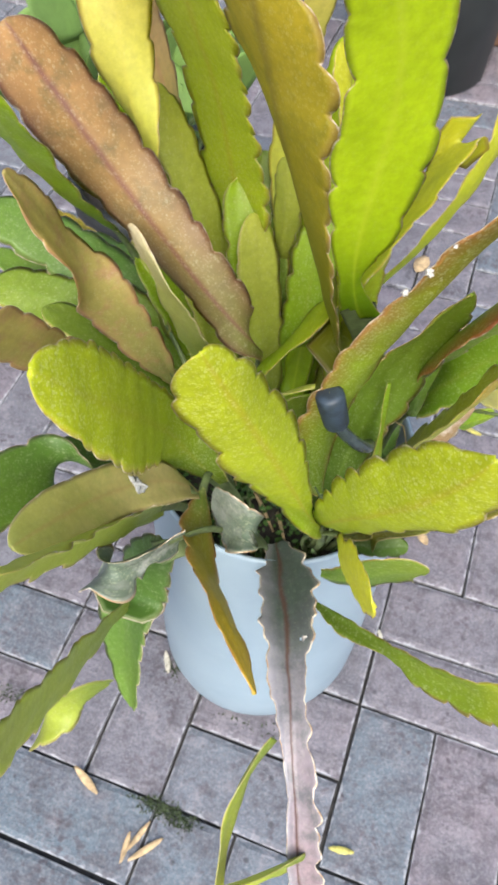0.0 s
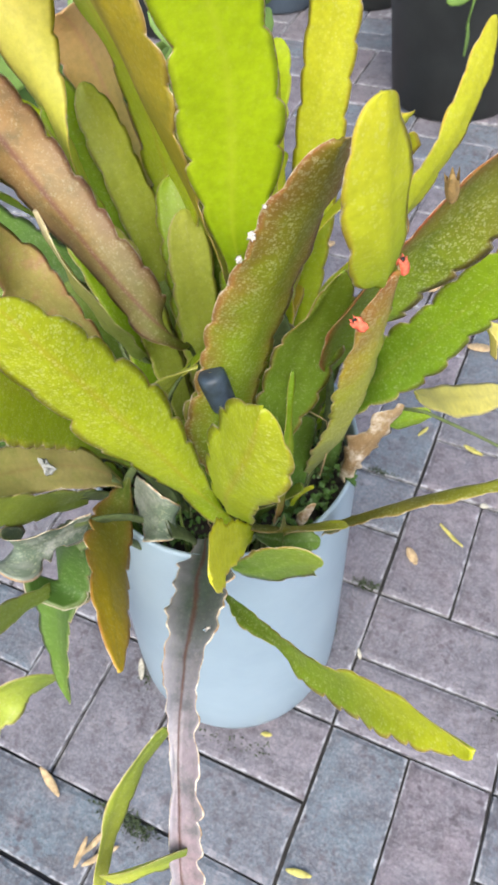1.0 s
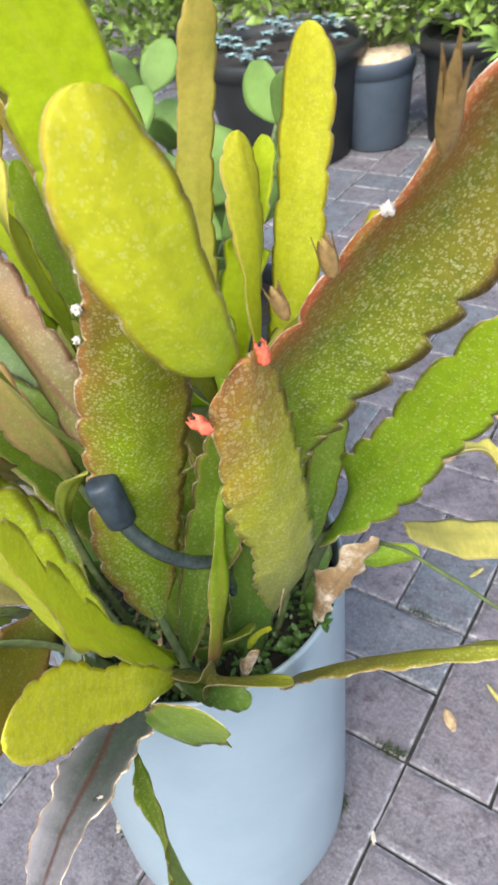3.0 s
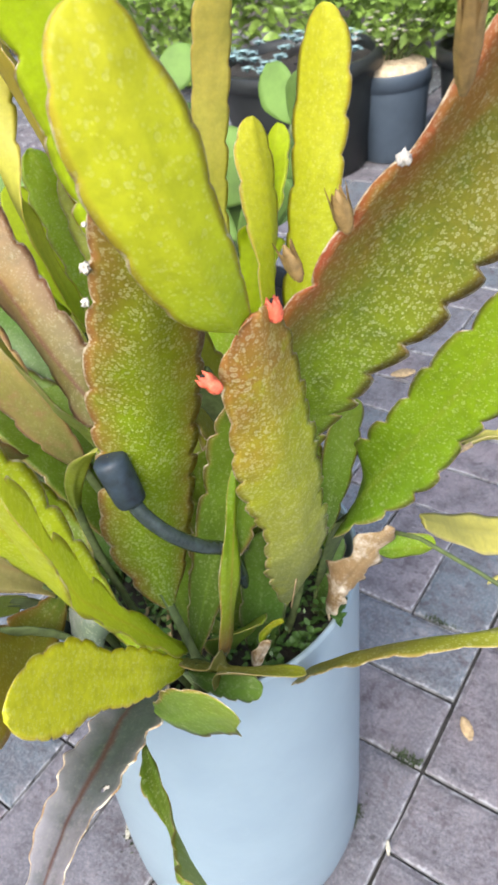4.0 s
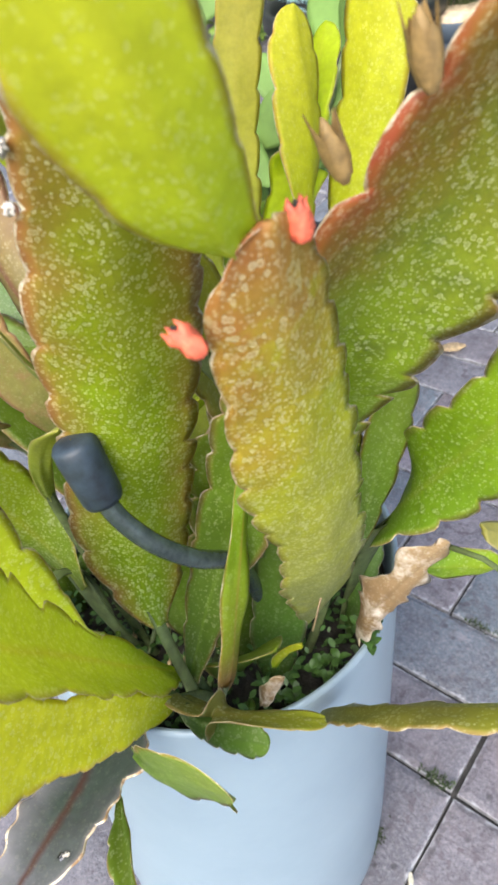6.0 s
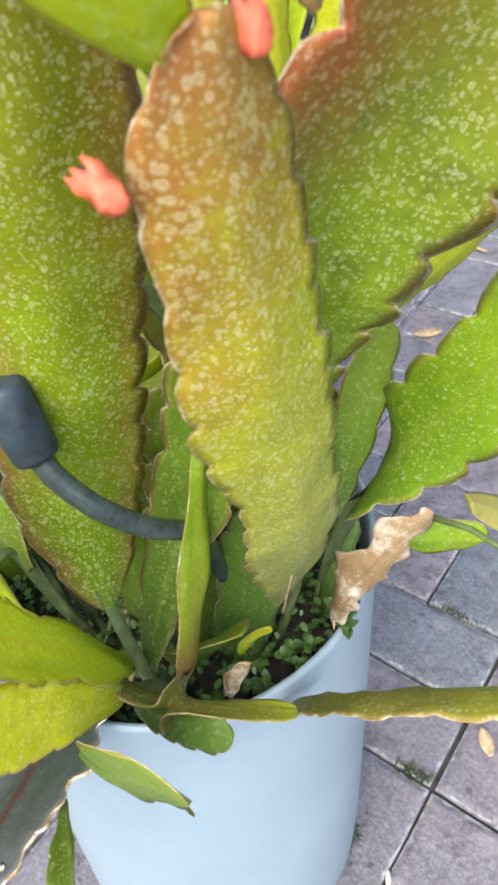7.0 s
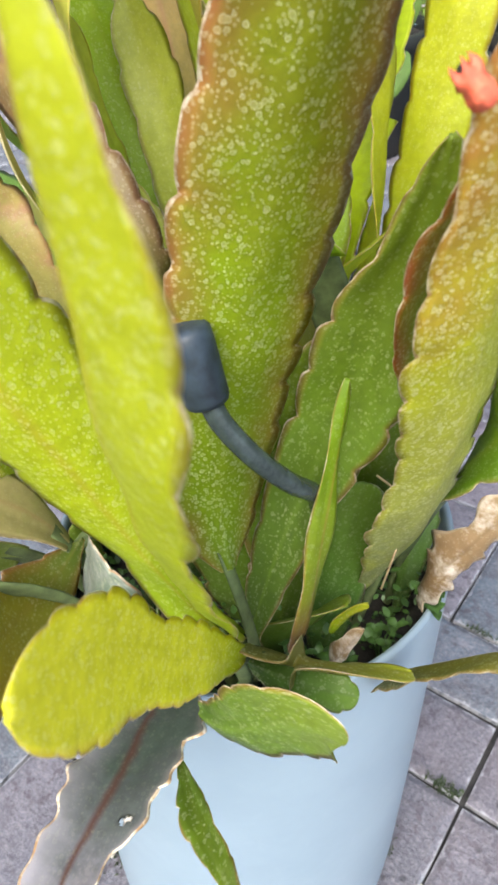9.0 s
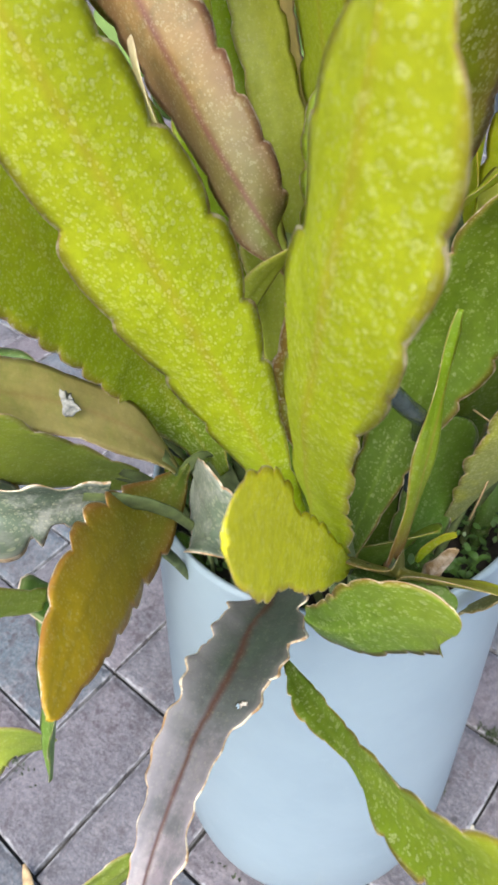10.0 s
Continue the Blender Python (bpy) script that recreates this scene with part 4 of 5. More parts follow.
stem((-0.221, -0.105, 0.504), (-0.197, -0.185, 0.658), (-0.248, -0.141, 0.674), (0.337, -0.372, 0.865), 0.0310, 0.08, 0.01, "drytip", "pointed")
blade(((-0.1952, -0.0042, 0.4425), (-0.21, 0.026, 0.5219), (-0.1703, -0.0416, 0.5838), (-0.1736, -0.0397, 0.6738)), (0.7394, -0.1109, -0.6641), -0.11, 0.23, (0.0115, 0.0109, 0.0103, 0.0101, 0.0122, 0.015, 0.0176), (0.0114, 0.0112, 0.0099, 0.0097, 0.0122, 0.0153, 0.0181), "pale", 0.82)
stem((-0.171, -0.012, 0.452), (-0.015, 0.102, 0.541), (-0.026, 0.239, 0.667), (0.390, 0.918, -0.072), 0.0389, -0.05, 0.12, "yellow", "round")
stem((-0.175, -0.114, 0.516), (-0.072, -0.027, 0.637), (-0.063, 0.112, 0.635), (-0.143, -0.985, -0.094), 0.0541, -0.03, 0.03, "yellow", "round")
stem((-0.130, -0.230, 0.469), (-0.132, -0.239, 0.487), (-0.175, -0.210, 0.481), (-0.676, 0.509, 0.533), 0.0509, 0.56, -0.14, "ashen", "paddle", "grey scarred stem", ragged=0.18, tooth=0.014, depth=0.08)
stem((-0.178, -0.266, 0.507), (-0.210, -0.322, 0.531), (-0.229, -0.305, 0.483), (-0.593, -0.498, -0.633), 0.0439, -0.45, 0.25, "ashen", "torn", "torn grey stem", ragged=0.4)
stem((-0.287, -0.135, 0.487), (-0.270, -0.212, 0.606), (-0.257, -0.285, 0.728), (-0.414, -0.752, -0.513), 0.0343, -0.01, 0.01, "pink", "round")
stem((-0.263, -0.084, 0.508), (-0.361, 0.014, 0.487), (-0.487, 0.091, 0.454), (0.504, -0.517, -0.692), 0.0312, -0.12, -0.03, "bronze", "pointed")
stem((-0.263, -0.169, 0.441), (-0.316, -0.236, 0.516), (-0.303, -0.324, 0.553), (0.226, 0.759, -0.611), 0.0496, -0.02, -0.05, "deep", "round")
stem((-0.312, -0.064, 0.596), (-0.293, -0.152, 0.694), (-0.261, -0.220, 0.806), (-0.960, 0.015, 0.279), 0.0328, 0.04, -0.06, "green", "round")
# crowded stems on the far side of the clump
rng = random.Random(77)
for k in range(14):
    az = radians(70 + 95 * k / 13 + rng.uniform(-7, 7))
    out, rise = rng.uniform(0.10, 0.18), rng.uniform(0.08, 0.20)
    foot = Vector((POT_X + 0.045 * math.cos(az), POT_Y + 0.045 * math.sin(az), SOIL_Z + 0.005))
    tip = Vector((POT_X + out * math.cos(az), POT_Y + out * math.sin(az), POT_H + rise))
    mid = foot.lerp(tip, 0.5) + Vector((-0.02 * math.cos(az), -0.02 * math.sin(az), 0.05))
    side = Vector((-math.sin(az), math.cos(az), rng.uniform(-0.5, 0.5)))
    stem(foot, mid, tip, side, rng.uniform(0.030, 0.042), rng.uniform(-0.5, 0.5), rng.uniform(-0.1, 0.25), rng.choice(("green", "pale", "inner_shade", "green", "bronze", "pale")), "round", root=False, rows=40, cols=8)

# lower stems closing the clump's shaded side, some skins darkened to carry that shade
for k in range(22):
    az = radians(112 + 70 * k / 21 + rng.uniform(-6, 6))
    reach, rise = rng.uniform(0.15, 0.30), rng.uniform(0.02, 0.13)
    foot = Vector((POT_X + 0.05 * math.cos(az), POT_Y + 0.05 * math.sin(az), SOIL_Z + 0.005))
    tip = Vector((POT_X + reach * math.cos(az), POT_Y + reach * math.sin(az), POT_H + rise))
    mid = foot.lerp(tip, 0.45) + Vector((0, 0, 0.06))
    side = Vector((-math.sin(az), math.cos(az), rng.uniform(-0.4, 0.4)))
    stem(foot, mid, tip, side, rng.uniform(0.035, 0.055), rng.uniform(-0.4, 0.4), rng.uniform(0.0, 0.3), rng.choice(("deep", "inner_shade", "inner_shade", "deep", "green")), rng.choice(("round", "round", "pointed")), root=False, rows=50, cols=8)

# single stems that stand behind the russet ones
stem((-0.215, -0.040, 0.440), (-0.271, -0.025, 0.600), (-0.326, -0.010, 0.701), (0.656, 0.724, -0.212), 0.040, 0.3, 0.1, "green", "round", root=False, rows=60, cols=8)
stem((-0.200, -0.045, 0.440), (-0.243, -0.029, 0.597), (-0.286, -0.013, 0.694), (0.689, 0.695, -0.204), 0.036, 0.3, 0.1, "pale", "round", root=False, rows=60, cols=8)
stem((-0.235, -0.030, 0.440), (-0.294, -0.027, 0.588), (-0.352, -0.023, 0.675), (0.633, 0.739, -0.233), 0.042, 0.3, 0.1, "bright", "round", root=False, rows=60, cols=8)
stem((-0.240, -0.050, 0.450), (-0.340, -0.056, 0.549), (-0.439, -0.061, 0.587), (0.812, 0.549, -0.198), 0.055, 0.3, 0.1, "deep", "round", root=False, rows=60, cols=8)
stem((-0.250, -0.060, 0.440), (-0.333, -0.087, 0.525), (-0.416, -0.114, 0.549), (0.818, 0.530, -0.223), 0.050, 0.3, 0.1, "inner_shade", "round", root=False, rows=60, cols=8)
stem((-0.230, -0.030, 0.450), (-0.311, -0.031, 0.525), (-0.391, -0.032, 0.540), (0.863, 0.482, -0.149), 0.050, 0.3, 0.1, "deep", "round", root=False, rows=60, cols=8)
stem((-0.245, -0.060, 0.430), (-0.322, -0.084, 0.499), (-0.399, -0.108, 0.509), (0.842, 0.500, -0.205), 0.045, 0.3, 0.1, "green", "pointed", root=False, rows=60, cols=8)

# stems that fill the heart of the clump, mostly in the shade-darkened green
stem((-0.105, -0.145, 0.385), (-0.100, -0.128, 0.500), (-0.070, -0.128, 0.600), (0.75, 0.62, 0.0), 0.055, 0.2, 0.1, "inner_shade", root=False)
stem((-0.130, -0.150, 0.385), (-0.135, -0.160, 0.480), (-0.120, -0.150, 0.560), (0.80, 0.50, 0.1), 0.050, 0.3, 0.1, "inner_shade", root=False)
stem((-0.095, -0.100, 0.385), (-0.080, -0.090, 0.480), (-0.055, -0.085, 0.570), (0.70, 0.70, 0.0), 0.045, -0.2, 0.1, "inner_shade", root=False)
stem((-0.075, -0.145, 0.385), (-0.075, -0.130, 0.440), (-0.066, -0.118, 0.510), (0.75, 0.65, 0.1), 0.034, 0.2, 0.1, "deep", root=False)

# ---------------------------------------------------------------- short and odd stems
stem((-0.165, -0.185, 0.545), (-0.145, -0.195, 0.60), (-0.104, -0.196, 0.632), (0.3, 0.6, -0.7), 0.011, 0.1, 0.0, "pale", "pointed", tooth=0.04, depth=0.03)
stem((-0.095, -0.160, 0.39), (-0.085, -0.172, 0.45), (-0.050, -0.160, 0.470), (0.6, 0.7, 0.1), 0.044, 0.1, 0.1, "inner_shade", "paddle", root=False, depth=0.03)
stem((-0.065, -0.150, 0.425), (-0.060, -0.148, 0.445), (-0.048, -0.142, 0.452), (0.6, 0.5, -0.5), 0.009, 0.2, 0.1, "lime", "round", root=False, depth=0.03)
stem((-0.045, -0.182, 0.455), (-0.042, -0.180, 0.465), (-0.034, -0.175, 0.482), (0.7, 0.4, 0.1), 0.008, 0.9, 0.3, "dry", "torn", "torn white papery scrap", root=False, ragged=0.6)
stem((-0.068, -0.214, 0.478), (-0.045, -0.215, 0.480), (-0.018, -0.206, 0.486), (0.5, -0.6, -0.5), 0.017, 0.1, 0.1, "deep", "round", root=False, tooth=0.01)
stem((-0.004, -0.086, 0.492), (0.006, -0.076, 0.489), (0.024, -0.058, 0.480), (-0.2, -0.5, -0.8), 0.020, 0.1, 0.2, "green", "round", root=False, depth=0.03)
stem((0.026, -0.020, 0.540), (0.050, 0.010, 0.548), (0.056, 0.016, 0.492), (-0.6, 0.5, 0.4), 0.017, 2.2, 0.7, "cream", "torn", "dry curled cream stem end", root=False, ragged=0.7)
stem((-0.030, -0.420, 0.418), (-0.050, -0.440, 0.425), (-0.075, -0.455, 0.408), (0.3, 0.1, -0.9), 0.030, 0.3, 0.2, "pale", "round", root=False)
stem((-0.043, -0.090, 0.492), (-0.039, -0.070, 0.545), (-0.030, -0.063, 0.592), (0.684, 0.682, 0.259), 0.024, 0.2, 0.0, "inner_shade", "round", "dark wing of a three-sided stem", root=False, tooth=0.03)
part("dry_stalk", tube([(0.0, -0.075, 0.500), (0.023, -0.081, 0.511), (0.065, -0.092, 0.514), (0.106, -0.104, 0.516), (0.15, -0.115, 0.514)], [0.0016, 0.0015, 0.0013, 0.0012, 0.0010], 8), M_FOOT, plant)
part("dry_stalk", tube([(0.0, -0.05, 0.515), (0.015, -0.035, 0.535), (0.030, -0.018, 0.542)], [0.0016, 0.0015, 0.0022], 8), M_STRAW, plant)
part("curled_hair", tube([(-0.045, -0.135, 0.46), (-0.040, -0.125, 0.50), (-0.046, -0.120, 0.515), (-0.060, -0.118, 0.518)], [0.0006] * 4, 6), M_STRAW, plant)


def tepal_bud(name, base, tip, r, material, label, blades=6):
    """A pointed bud: a lathed core wrapped in narrow pointed scales."""
    base, tip = Vector(base), Vector(tip)
    axis = (tip - base)
    L = axis.length
    q = axis.to_track_quat("Z", "Y").to_matrix().to_4x4()
    bm, _ = lathe([(r * 0.35, 0), (r * 0.8, L * 0.15), (r, L * 0.4), (r * 0.8, L * 0.65), (r * 0.4, L * 0.85), (0.0003, L * 0.97)], 14)
    for k in range(blades):
        a = 2 * math.pi * k / blades + 0.3
        rnd = 0.8 + 0.35 * ((k * 37) % 10) / 10
        pts = [(0.8, 0.12), (1.12, 0.4), (1.1, 0.7), (1.0 + 0.35 * (k % 3) / 2, 1.0 * rnd)]
        wd = (0.35, 0.6, 0.45, 0.04)
        prev = None
        for (rr, z), w in zip(pts, wd):
            row = []
            for da in (-w, 0, w):
                rad = r * rr * (1.05 if da == 0 else 0.98)
                row.append(bm.verts.new((rad * math.cos(a + da), rad * math.sin(a + da), L * z)))
            if prev:
                for i in (0, 1):
                    bm.faces.new((prev[i], prev[i + 1], row[i + 1], row[i]))
            prev = row
    bmesh.ops.transform(bm, matrix=Matrix.Translation(base) @ q, verts=bm.verts)
    return part(name, bm, material, plant, label)


def coral_bud(base, tip, r):
    """A short blunt bud with a frayed, lobed mouth."""
    base, tip = Vector(base), Vector(tip)
    L = (tip - base).length
    bm, rings = lathe([(r * 0.5, 0), (r * 0.9, L * 0.12), (r, L * 0.35), (r * 0.92, L * 0.6), (r * 1.0, L * 0.8), (r * 0.8, L), (r * 0.45, L * 0.93), (0.0002, L * 0.8)], 20)
    for ri, ring in enumerate(rings):
        for k, v in enumerate(ring):
            v.co.z += (0.16 * L * math.sin(k * 5 * 2 * math.pi / 20) if ri in (4, 5) else 0)
            s = 1 + 0.42 * noise.noise((k * 0.7, ri * 1.3, r * 900))
            v.co.x *= s
            v.co.y *= s
    q = (tip - base).to_track_quat("Z", "Y").to_matrix().to_4x4()
    bmesh.ops.transform(bm, matrix=Matrix.Translation(base) @ q, verts=bm.verts)
    bud = part("flower_bud", bm, M_CORAL, plant, "small coral red flower bud")
    tuft("mouth", base.lerp(tip, 0.93), r * 0.45, M_SOIL, "dark dried mouth", 8).parent = bud
    return bud


tepal_bud("flower_bud", (0.005, -0.158, 0.728), (0.001, -0.161, 0.744), 0.0030, M_TEPAL, "dried brown flower bud")
tepal_bud("flower_bud", (0.024, -0.154, 0.748), (0.022, -0.157, 0.765), 0.0031, M_TEPAL, "dried brown flower bud")
tepal_bud("flower_bud", (0.062, -0.153, 0.794), (0.070, -0.170, 0.828), 0.0034, M_TEPAL, "dried brown flower bud")


def tuft(name, at, r, material, label, seed, flat=None):
    bm = bmesh.new()
    bmesh.ops.create_icosphere(bm, subdivisions=3, radius=r)
    for v in bm.verts:
        v.co *= 0.85 + 0.6 * noise.noise(v.co * (2.0 / r) + Vector((seed, 0, 0))) + 0.5 * noise.noise(v.co * (5.0 / r) + Vector((0, seed, 0)))
    if flat:
        n = Vector(flat).normalized()
        for v in bm.verts:
            v.co -= n * (v.co.dot(n) * 0.85)
    bmesh.ops.translate(bm, vec=at, verts=bm.verts)
    return part(name, bm, material, plant, label)


coral_bud((0.013, -0.187, 0.7290), (0.0115, -0.186, 0.7368), 0.0028)
coral_bud((0.004, -0.2125, 0.7140), (-0.001, -0.215, 0.7205), 0.0027)
tuft("wool_tuft", (0.041, -0.146, 0.772), 0.0026, M_WOOL, "white woolly tuft", 1)
tuft("wool_tuft", (-0.054, -0.207, 0.748), 0.0021, M_WOOL, "white woolly tuft", 2)
tuft("wool_tuft", (-0.063, -0.205, 0.731), 0.0018, M_WOOL, "white woolly tuft", 3)
tuft("wool_tuft", (-0.046, -0.208, 0.766), 0.0010, M_WOOL, "white woolly tuft", 4)
tuft("scar", (-0.2142, -0.2530, 0.5405), 0.0075, M_SCAR, "grey corky scar", 5, (0.33, -0.41, 0.85))
tuft("scar", (-0.072, -0.291, 0.462), 0.0022, M_WOOL, "pale corky knot", 6)

# short crowded shoots and dead bits round the foot of the clump
rng = random.Random(31)
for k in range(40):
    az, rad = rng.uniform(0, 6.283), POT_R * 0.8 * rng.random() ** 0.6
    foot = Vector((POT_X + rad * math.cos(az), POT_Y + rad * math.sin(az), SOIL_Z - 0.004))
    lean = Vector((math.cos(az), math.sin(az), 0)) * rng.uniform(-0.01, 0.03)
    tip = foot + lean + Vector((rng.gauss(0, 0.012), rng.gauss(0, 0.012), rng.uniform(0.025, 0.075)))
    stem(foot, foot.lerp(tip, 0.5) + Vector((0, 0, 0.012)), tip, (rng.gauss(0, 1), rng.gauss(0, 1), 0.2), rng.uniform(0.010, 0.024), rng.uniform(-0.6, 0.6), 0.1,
         rng.choice(("deep", "deep", "deep", "green", "ashen", "inner_shade")), rng.choice(("round", "pointed")), root=False, rows=30, cols=6, tooth=0.014)
for k in range(14):
    az, rad = rng.uniform(0, 6.283), POT_R * 0.55 * rng.random() ** 0.5
    c = Vector((POT_X + rad * math.cos(az), POT_Y + rad * math.sin(az), SOIL_Z + 0.006))
    a = rng.uniform(0, 6.283)
    v = Vector((math.cos(a), math.sin(a), rng.uniform(-0.1, 0.4))) * rng.uniform(0.015, 0.035)
    part("dead_stalk", tube([c - v, c + Vector((0, 0, 0.004)), c + v], [0.0018, 0.0022, 0.0010], 6), rng.choice((M_STRAW, M_FOOT)), plant)

# low weeds that cover the soil between the feet
bm = bmesh.new()
rg = random.Random(52)
for k in range(1900):
    az, rad = rg.uniform(0, 6.283), POT_R * 0.86 * rg.random() ** 0.5
    a = rg.uniform(0, 6.283)
    ll = rg.uniform(0.003, 0.008)
    bm_at = (POT_X + 0.003 + rad * math.cos(az), POT_Y + 0.006 + rad * math.sin(az), SOIL_Z + 0.036 * rg.random() ** 1.6)
    dd = Vector((math.cos(a), math.sin(a), rg.uniform(0.0, 0.9))).normalized()
    ss = dd.cross(Vector((0, 0, 1))).normalized()
    q = [Vector(bm_at) + dd * (ll * t) + ss * (w * ll) for t, w in ((0, 0), (0.35, 0.28), (0.75, 0.24), (1.0, 0), (0.75, -0.24), (0.35, -0.28))]
    bm.faces.new([bm.verts.new(x) for x in q])
tagged(part("ground_weeds", bm, M_WEED), "dark low weeds covering the soil in the pot", "weeds", kind="stuff")

# ---------------------------------------------------------------- drip tube
drip = tagged(new("drip_tube"), "black irrigation tube with a rubber end cap rising from the pot", "hose")
pts = [(-0.092, -0.128, 0.37), (-0.088, -0.128, 0.43), (-0.080, -0.140, 0.49), (-0.067, -0.160, 0.535), (-0.066, -0.180, 0.560), (-0.072, -0.193, 0.580), (-0.082, -0.199, 0.598), (-0.088, -0.1985, 0.612)]
fine = []
for i in range(len(pts) - 1):
    p = [Vector(pts[max(0, min(len(pts) - 1, i + k))]) for k in (-1, 0, 1, 2)]
    for k in range(6):
        t = k / 6
        fine.append(0.5 * (2 * p[1] + (p[2] - p[0]) * t + (2 * p[0] - 5 * p[1] + 4 * p[2] - p[3]) * t * t + (3 * p[1] - p[0] - 3 * p[2] + p[3]) * t ** 3))
fine.append(Vector(pts[-1]))
part("tube", tube(fine, [0.0043] * len(fine), 14), M_TUBE, drip, "glossy black vinyl tube")
a0, a1 = Vector((-0.0865, -0.1988, 0.6035)), Vector((-0.0945, -0.1982, 0.6335))
d = (a1 - a0).normalized()
bm, _ = lathe([(0.0, -0.001), (0.0055, 0.0), (0.0078, 0.0008), (0.0084, 0.003), (0.0092, 0.024), (0.0090, 0.0275), (0.0078, 0.0292), (0.004, 0.0298), (0.0003, 0.030)], 28)
bmesh.ops.transform(bm, matrix=Matrix.Translation(a0) @ d.to_track_quat("Z", "Y").to_matrix().to_4x4(), verts=bm.verts)
part("end_cap", bm, M_CAP, drip, "dusty dark rubber cap")


# ---------------------------------------------------------------- weeds at the rim
def small_leaf(bm, at, direction, up, length, width, rows=4):
    """An oval, slightly cupped leaflet."""
    d = Vector(direction).normalized()
    s = d.cross(Vector(up)).normalized()
    n = s.cross(d)
    prev = None
    at = Vector(at)
    for i in range(rows + 1):
        t = i / rows
        w = width / 2 * math.sin(math.pi * (0.08 + 0.90 * t)) ** 0.7
        c = at + d * (length * t) + n * (length * 0.18 * math.sin(math.pi * t))
        row = [bm.verts.new(c - s * w + n * w * 0.3), bm.verts.new(c), bm.verts.new(c + s * w + n * w * 0.3)]
        if prev:
            for k in (0, 1):
                bm.faces.new((prev[k], prev[k + 1], row[k + 1], row[k]))
        prev = row


def weed(x, y, z, r, seed, stems=7):
    rg = random.Random(seed)
    e = tagged(new("weed"), "small fresh green weed sprouting at the pot rim", "weed", "weeds in the pot")
    bm, bs = bmesh.new(), bmesh.new()
    for k in range(stems):
        a = rg.uniform(0, 2 * math.pi)
        tip = Vector((x + r * math.cos(a) * rg.uniform(0.3, 1), y + r * math.sin(a) * rg.uniform(0.3, 1), z + rg.uniform(0.2, 1.0) * r))
        tube([(x, y, z - 0.03), ((x + tip.x) / 2, (y + tip.y) / 2, z + r * 0.2), tip], [0.0006, 0.0005, 0.0004], 5, bs)
        for q in range(3):
            b = a + q * 2.1
            small_leaf(bm, tip, (math.cos(b), math.sin(b), rg.uniform(-0.1, 0.5)), (0, 0, 1), rg.uniform(0.005, 0.009), rg.uniform(0.004, 0.006))
    tagged(part("leaflet", bm, M_WEED, e), kind="stuff")
    part("stalk", bs, M_WEED, e)
    return e


weed(-0.030, -0.104, 0.424, 0.009, 3, 5)
weed(-0.046, -0.126, 0.400, 0.012, 4, 5)
weed(-0.062, -0.150, 0.398, 0.012, 5, 5)

# ---------------------------------------------------------------- litter and moss on the paving
def litter(name, x, y, length, width, angle, material, label, curl=0.25):
    bm = bmesh.new()
    prev = None
    for i in range(9):
        t = i / 8
        w = width / 2 * math.sin(math.pi * (0.06 + 0.88 * t)) ** 0.8
        z = 0.0035 + length * curl * (t - 0.5) ** 2
        row = [bm.verts.new((length * (t - 0.5), s * w, z + abs(s) * w * 0.35 + 0.0012 * noise.noise((t * 5, s, x * 50)))) for s in (-1, 0, 1)]
        row += [bm.verts.new((v.co.x, v.co.y, v.co.z - 0.0008)) for v in row[::-1]]
        if prev:
            for k in range(6):
                bm.faces.new((prev[k], prev[(k + 1) % 6], row[(k + 1) % 6], row[k]))
        else:
            bm.faces.new(row[::-1])
        prev = row
    bm.faces.new(prev)
    bmesh.ops.transform(bm, matrix=pose(x, y, 0, 0, 0, angle), verts=bm.verts)
    return tagged(part(name, bm, material), label, "leaf litter", "litter on the paving")


litter("fallen_leaf", 0.026, 0.071, 0.030, 0.014, -50, M_STRAW, "dry brown fallen leaf on the pavers")
litter("fallen_shred", 0.070, 0.125, 0.048, 0.006, -32, M_LITTER_G, "yellow green plant shred on the pavers")
litter("fallen_chip", 0.103, 0.194, 0.012, 0.009, 20, M_CHIP, "pale chip on the pavers")
litter("fallen_shred", -0.022, 0.300, 0.026, 0.006, 65, M_LITTER_G, "yellow green plant shred on the pavers")
litter("fallen_shred", 0.063, 0.291, 0.034, 0.009, -15, M_LITTER_G, "yellow green plant shred on the pavers")
litter("fallen_leaf", -0.300, -0.402, 0.045, 0.010, -25, M_STRAW, "dry tan fallen leaf on the pavers")
litter("fallen_leaf", -0.212, -0.436, 0.040, 0.007, 70, M_STRAW, "dry tan fallen leaf on the pavers")
litter("fallen_leaf", -0.198, -0.446, 0.046, 0.008, 50, M_STRAW, "dry tan fallen leaf on the pavers")
litter("fallen_leaf", -0.222, -0.452, 0.034, 0.007, 95, M_STRAW, "dry tan fallen leaf on the pavers")
litter("fallen_leaf", -0.263, -0.232, 0.030, 0.008, -60, M_CHIP, "pale dry leaf beside the pot")
litter("fallen_leaf", 0.022, -0.368, 0.030, 0.008, 10, M_LITTER_G, "yellow green plant shred on the pavers")
litter("fallen_chip", -0.072, -0.243, 0.014, 0.006, 15, M_LITTER_G, "yellowish chip beside the pot")
litter("fallen_chip", 0.003, -0.098, 0.016, 0.005, -60, M_CHIP, "pale chip in the joint")
litter("fallen_leaf", -0.348, 0.702, 0.050, 0.025, 40, M_STRAW, "dry tan fallen leaf on the pavers")
litter("fallen_leaf", 0.02, 0.52, 0.045, 0.02, 10, M_STRAW, "dry tan fallen leaf on the pavers")
litter("fallen_leaf", -0.10, 0.66, 0.050, 0.03, 80, M_STRAW, "dry tan fallen leaf on the pavers")
